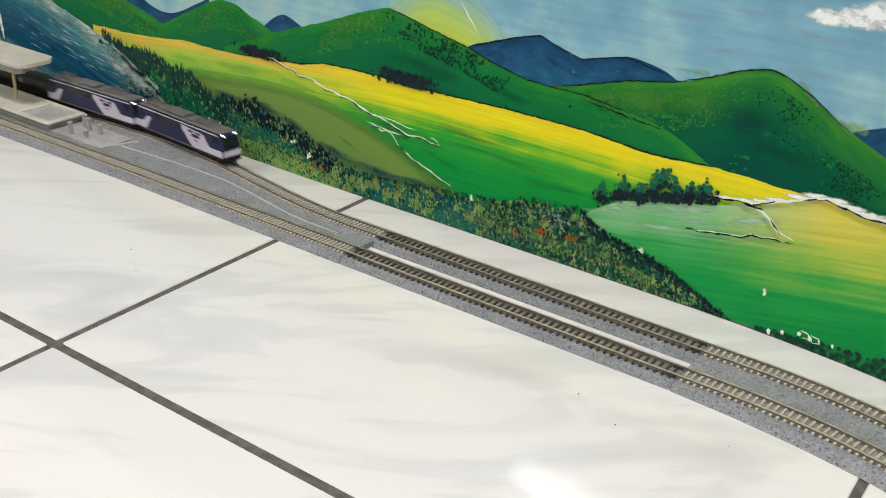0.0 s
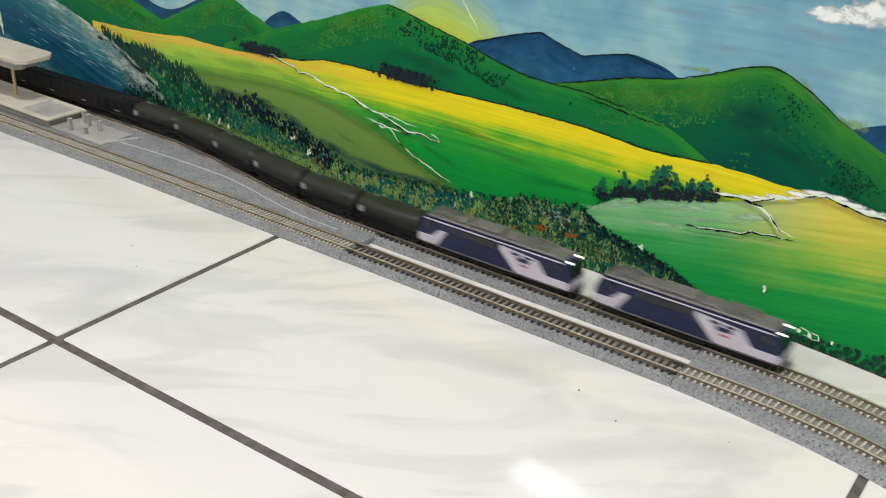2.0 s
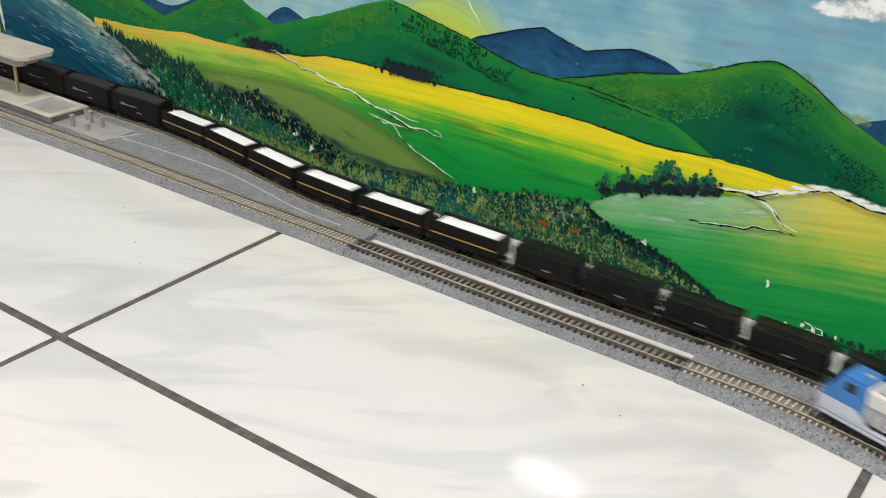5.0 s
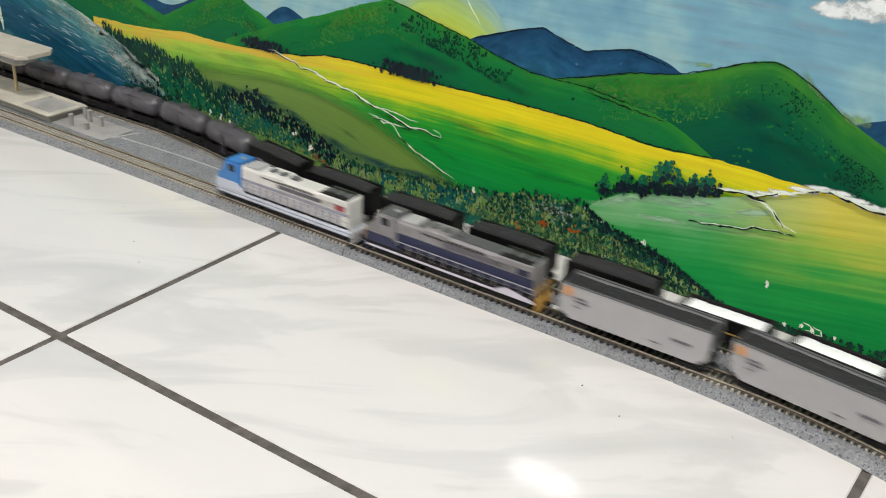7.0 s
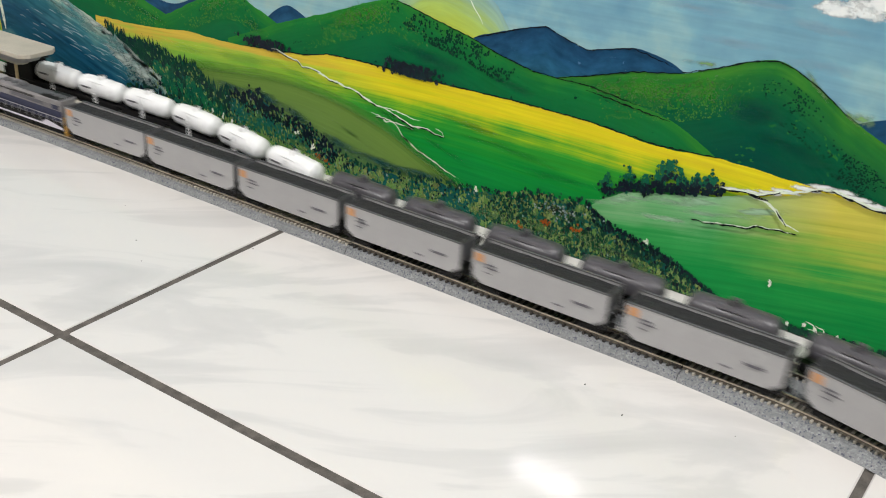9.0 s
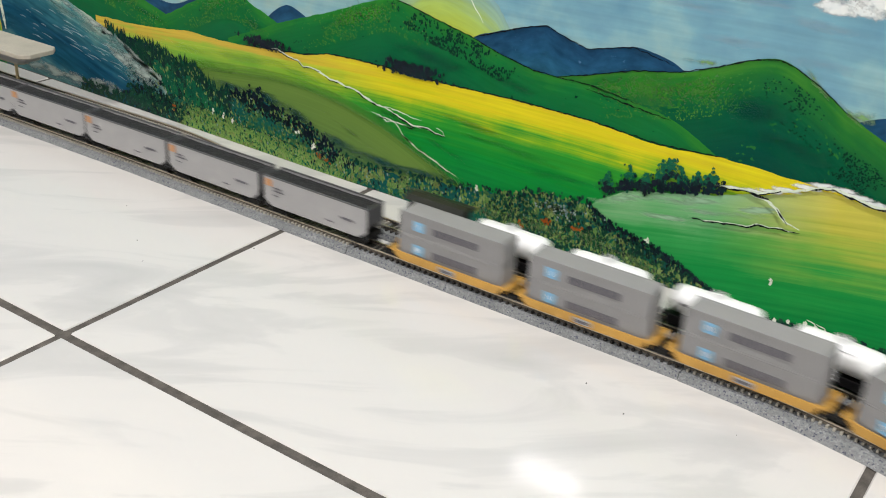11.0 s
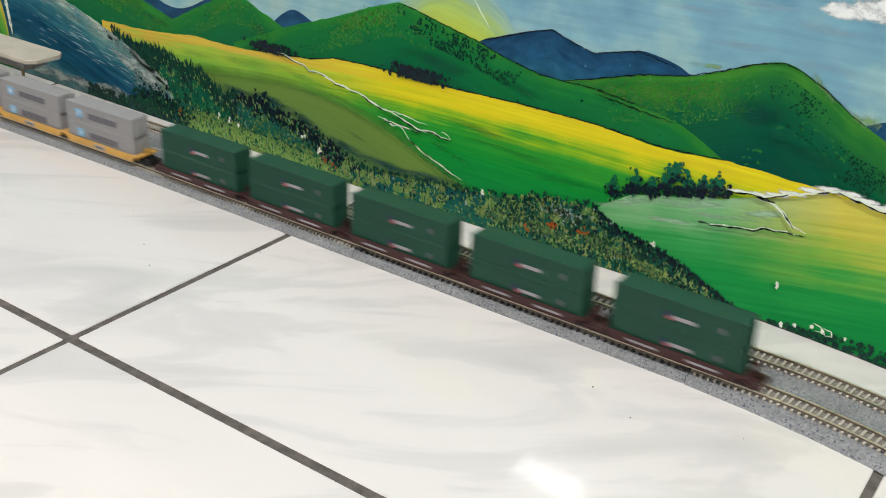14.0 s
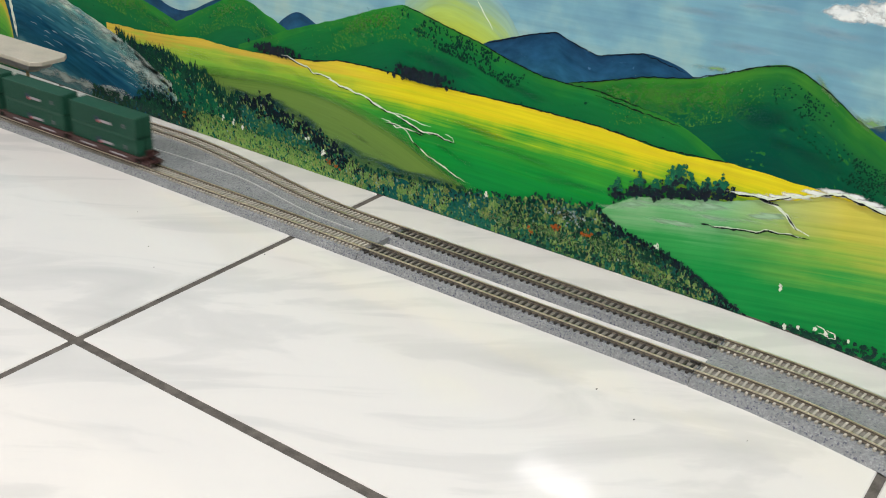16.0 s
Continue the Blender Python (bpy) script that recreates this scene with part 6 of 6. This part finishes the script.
string(FAR, electric_loco(), [0.2240, 0.0990])
string(FAR, sheeted_wagon(), [0.0152 - 0.0557 * k for k in range(6)])
string(FAR, box_hopper(), [-0.3163 - 0.0480 * k for k in range(6)])
string(FAR, open_car("loaded_gondola", "black gondola with a gold line and a white load", 0.0268, M_BLACK, M_WHITE, 0.0192, 0.0010, line=M_GOLD, group="white-loaded gondolas", inset=0.0034), [-0.6145 - 0.0601 * k for k in range(6)])
heaped = open_car("coal_gondola", "black gondola heaped with coal", 0.0288, M_BLACK, M_COAL, 0.0228, 0.0055, group="black gondolas")
for sy in (-1, 1):
    part("lettering", B(-0.013, 0.002, sy * 0.0090 - 0.0002, sy * 0.0090 + 0.0002, 0.0150, 0.0156), M_FADED, heaped)
    part("lettering", B(-0.016, -0.0125, sy * 0.0090 - 0.0002, sy * 0.0090 + 0.0002, 0.0146, 0.0166), M_FADED, heaped)
    part("lettering", B(0.004, 0.007, sy * 0.0090 - 0.0002, sy * 0.0090 + 0.0002, 0.0104, 0.0116), M_FADED, heaped)
string(FAR, heaped, [-0.9815 - 0.0690 * k for k in range(5)])
string(FAR, tank_car("dark grey tank car with a ladder and dome", 0.0310, M_TANKG, "grey tank cars"), [-1.3225 - 0.0652 * k for k in range(6)])
string(FAR, tank_car("white tank car with a ladder and dome", 0.0300, M_WHITE, "white tank cars"), [-1.7190 - 0.0655 * k for k in range(6)])
string(FAR, brake_van(), [-2.1020])

string(NEAR, hood_loco("model diesel locomotive, bright blue cab and cream hood", 0.0650, M_BLUE, M_CREAM, M_SHADED_DOORS, M_PALEB, M_BLUE, M_LGREY, M_RED, doors=M_SHADED_DOORS), [-0.2175])
string(NEAR, hood_loco("model diesel locomotive, grey with navy bands and ochre railings", 0.0670, M_HOOD, M_HOOD, M_NAVY, M_LILAC, M_GREY, M_YELLOW, M_NAVY, 0.0085, M_UNDER, doors=M_NAVY), [-0.0790])
coal = open_car("coal_hopper", "light grey coal hopper with an orange corner mark, full of coal", 0.0455, M_LGREY, M_COAL, 0.0278, 0.0006, ends=M_GREY, group="coal hoppers", raked=True, w=0.0090, z0=0.0066)
for sy in (-1, 1):
    part("emblem", B(-0.0435, -0.0375, sy * 0.0095 - 0.0002, sy * 0.0095 + 0.0002, 0.0214, 0.0264), M_ORANGE, coal, "orange mark")
    for x0, x1, z0, z1 in ((-0.036, -0.029, 0.0205, 0.0213), (-0.036, -0.027, 0.0183, 0.0190), (0.024, 0.035, 0.0160, 0.0174), (0.012, 0.017, 0.0108, 0.0116), (-0.036, -0.032, 0.0150, 0.0156)):
        part("lettering", B(x0, x1, sy * 0.0095 - 0.0002, sy * 0.0095 + 0.0002, z0, z1), M_DKTXT, coal)
string(NEAR, coal, [0.0427 + 0.0982 * k for k in range(8)])
WELLS = [0.8395 + 0.0928 * k for k in range(5)]
FLATS = [1.3262 + 0.0930 * k for k in range(5)]
string(NEAR, well_car(), WELLS)
string(NEAR, flat_car(), FLATS)
grey_box = container("grey shipping container with a light blue emblem", M_BOX, 0.0384, 0.0080, 0.0160, False, "grey containers")
green_box = container("dark green shipping container with a small emblem", M_GREEN, 0.0384, 0.0080, 0.0168, True, "green containers")
for proto, offs in ((grey_box, WELLS), (green_box, FLATS)):
    for i, o in enumerate(offs):
        for k in (0, 1):
            c = proto if (i, k) == (0, 0) else copy_thing(proto, Matrix())
            NEAR.append((c, o, 0.0040 + k * (0.01604 if proto is grey_box else 0.01684)))


# ---- what moves ----
def near_way(t):
    return -(0.2286 * (t - 7.75) + 0.00109 * (t - 7.75) ** 2) - 0.0035 * max(0.0, 8.2 - t) ** 2


def far_way(t):
    return 0.2276 * (t - 2) + 0.00077 * (t - 2) ** 2 + 0.0064 * max(0.0, t - 8.5) ** 2


def at(far, s, lift):
    """A vehicle's pose; the couplings draw out a little from the station towards the bend."""
    u, k = min(0.5, max(-0.5, s)), 0.15 if far else 0.10
    s = u + k * u * u + (s - u) * (1 + 2 * k * u)
    (xa, ya), (xb, yb) = on_track(far, s - 0.03), on_track(far, s + 0.03)
    return pose((xa + xb) / 2, (ya + yb) / 2, RAIL_TOP + lift, 0, 0, math.degrees(math.atan2(yb - ya, xb - xa)))


def motions():
    for things, far, way in ((NEAR, False, near_way), (FAR, True, far_way)):
        for thing, offset, lift in things:
            walk(thing, [(i * 0.25, at(far, way(i * 0.25) + offset, lift)) for i in range(65)])


# ---- floor tiles ----
def tiles():
    turn, size = radians(0.215), 0.4005
    wide_y, wide_x = 0.0058, 0.0050
    bm = B(0, size - wide_x, 0, size - wide_y, -0.006, 0.0, bevel=0.0007)
    me = bpy.data.meshes.new("tile")
    bm.to_mesh(me)
    bm.free()
    me.materials.append(M_MARBLE)
    e = Vector((math.cos(turn), math.sin(turn), 0))
    g = Vector((-e.y, e.x, 0))
    for i in range(-9, 10):
        for j in range(-12, 1):
            p = e * (-0.4490 + wide_x / 2 + i * size) + g * (0.2942 + wide_y / 2 + j * size)
            if X0 - 0.3 < p.x < X1 and p.y > Y0 - 0.3:
                shared("tile", me, floor, pose(p.x, p.y, random.uniform(-0.0001, 0.0001), 0, 0, math.degrees(turn)))


tiles()


def crumbs():
    bm = bmesh.new()
    for _ in range(7):
        x, y = random.uniform(-0.75, -0.05), random.uniform(0.2, 0.46)
        r = random.uniform(0.00025, 0.0005)
        bmesh.ops.create_icosphere(bm, subdivisions=1, radius=r, matrix=Matrix.Translation((x, y, r * 0.4)) @ Matrix.Diagonal((1, 1.6, 0.5, 1)))
    tagged(part("crumbs", bm, M_TIE_DARK), "a few dark specks of dirt on the tiles", "dirt", kind="stuff")


crumbs()
motions()
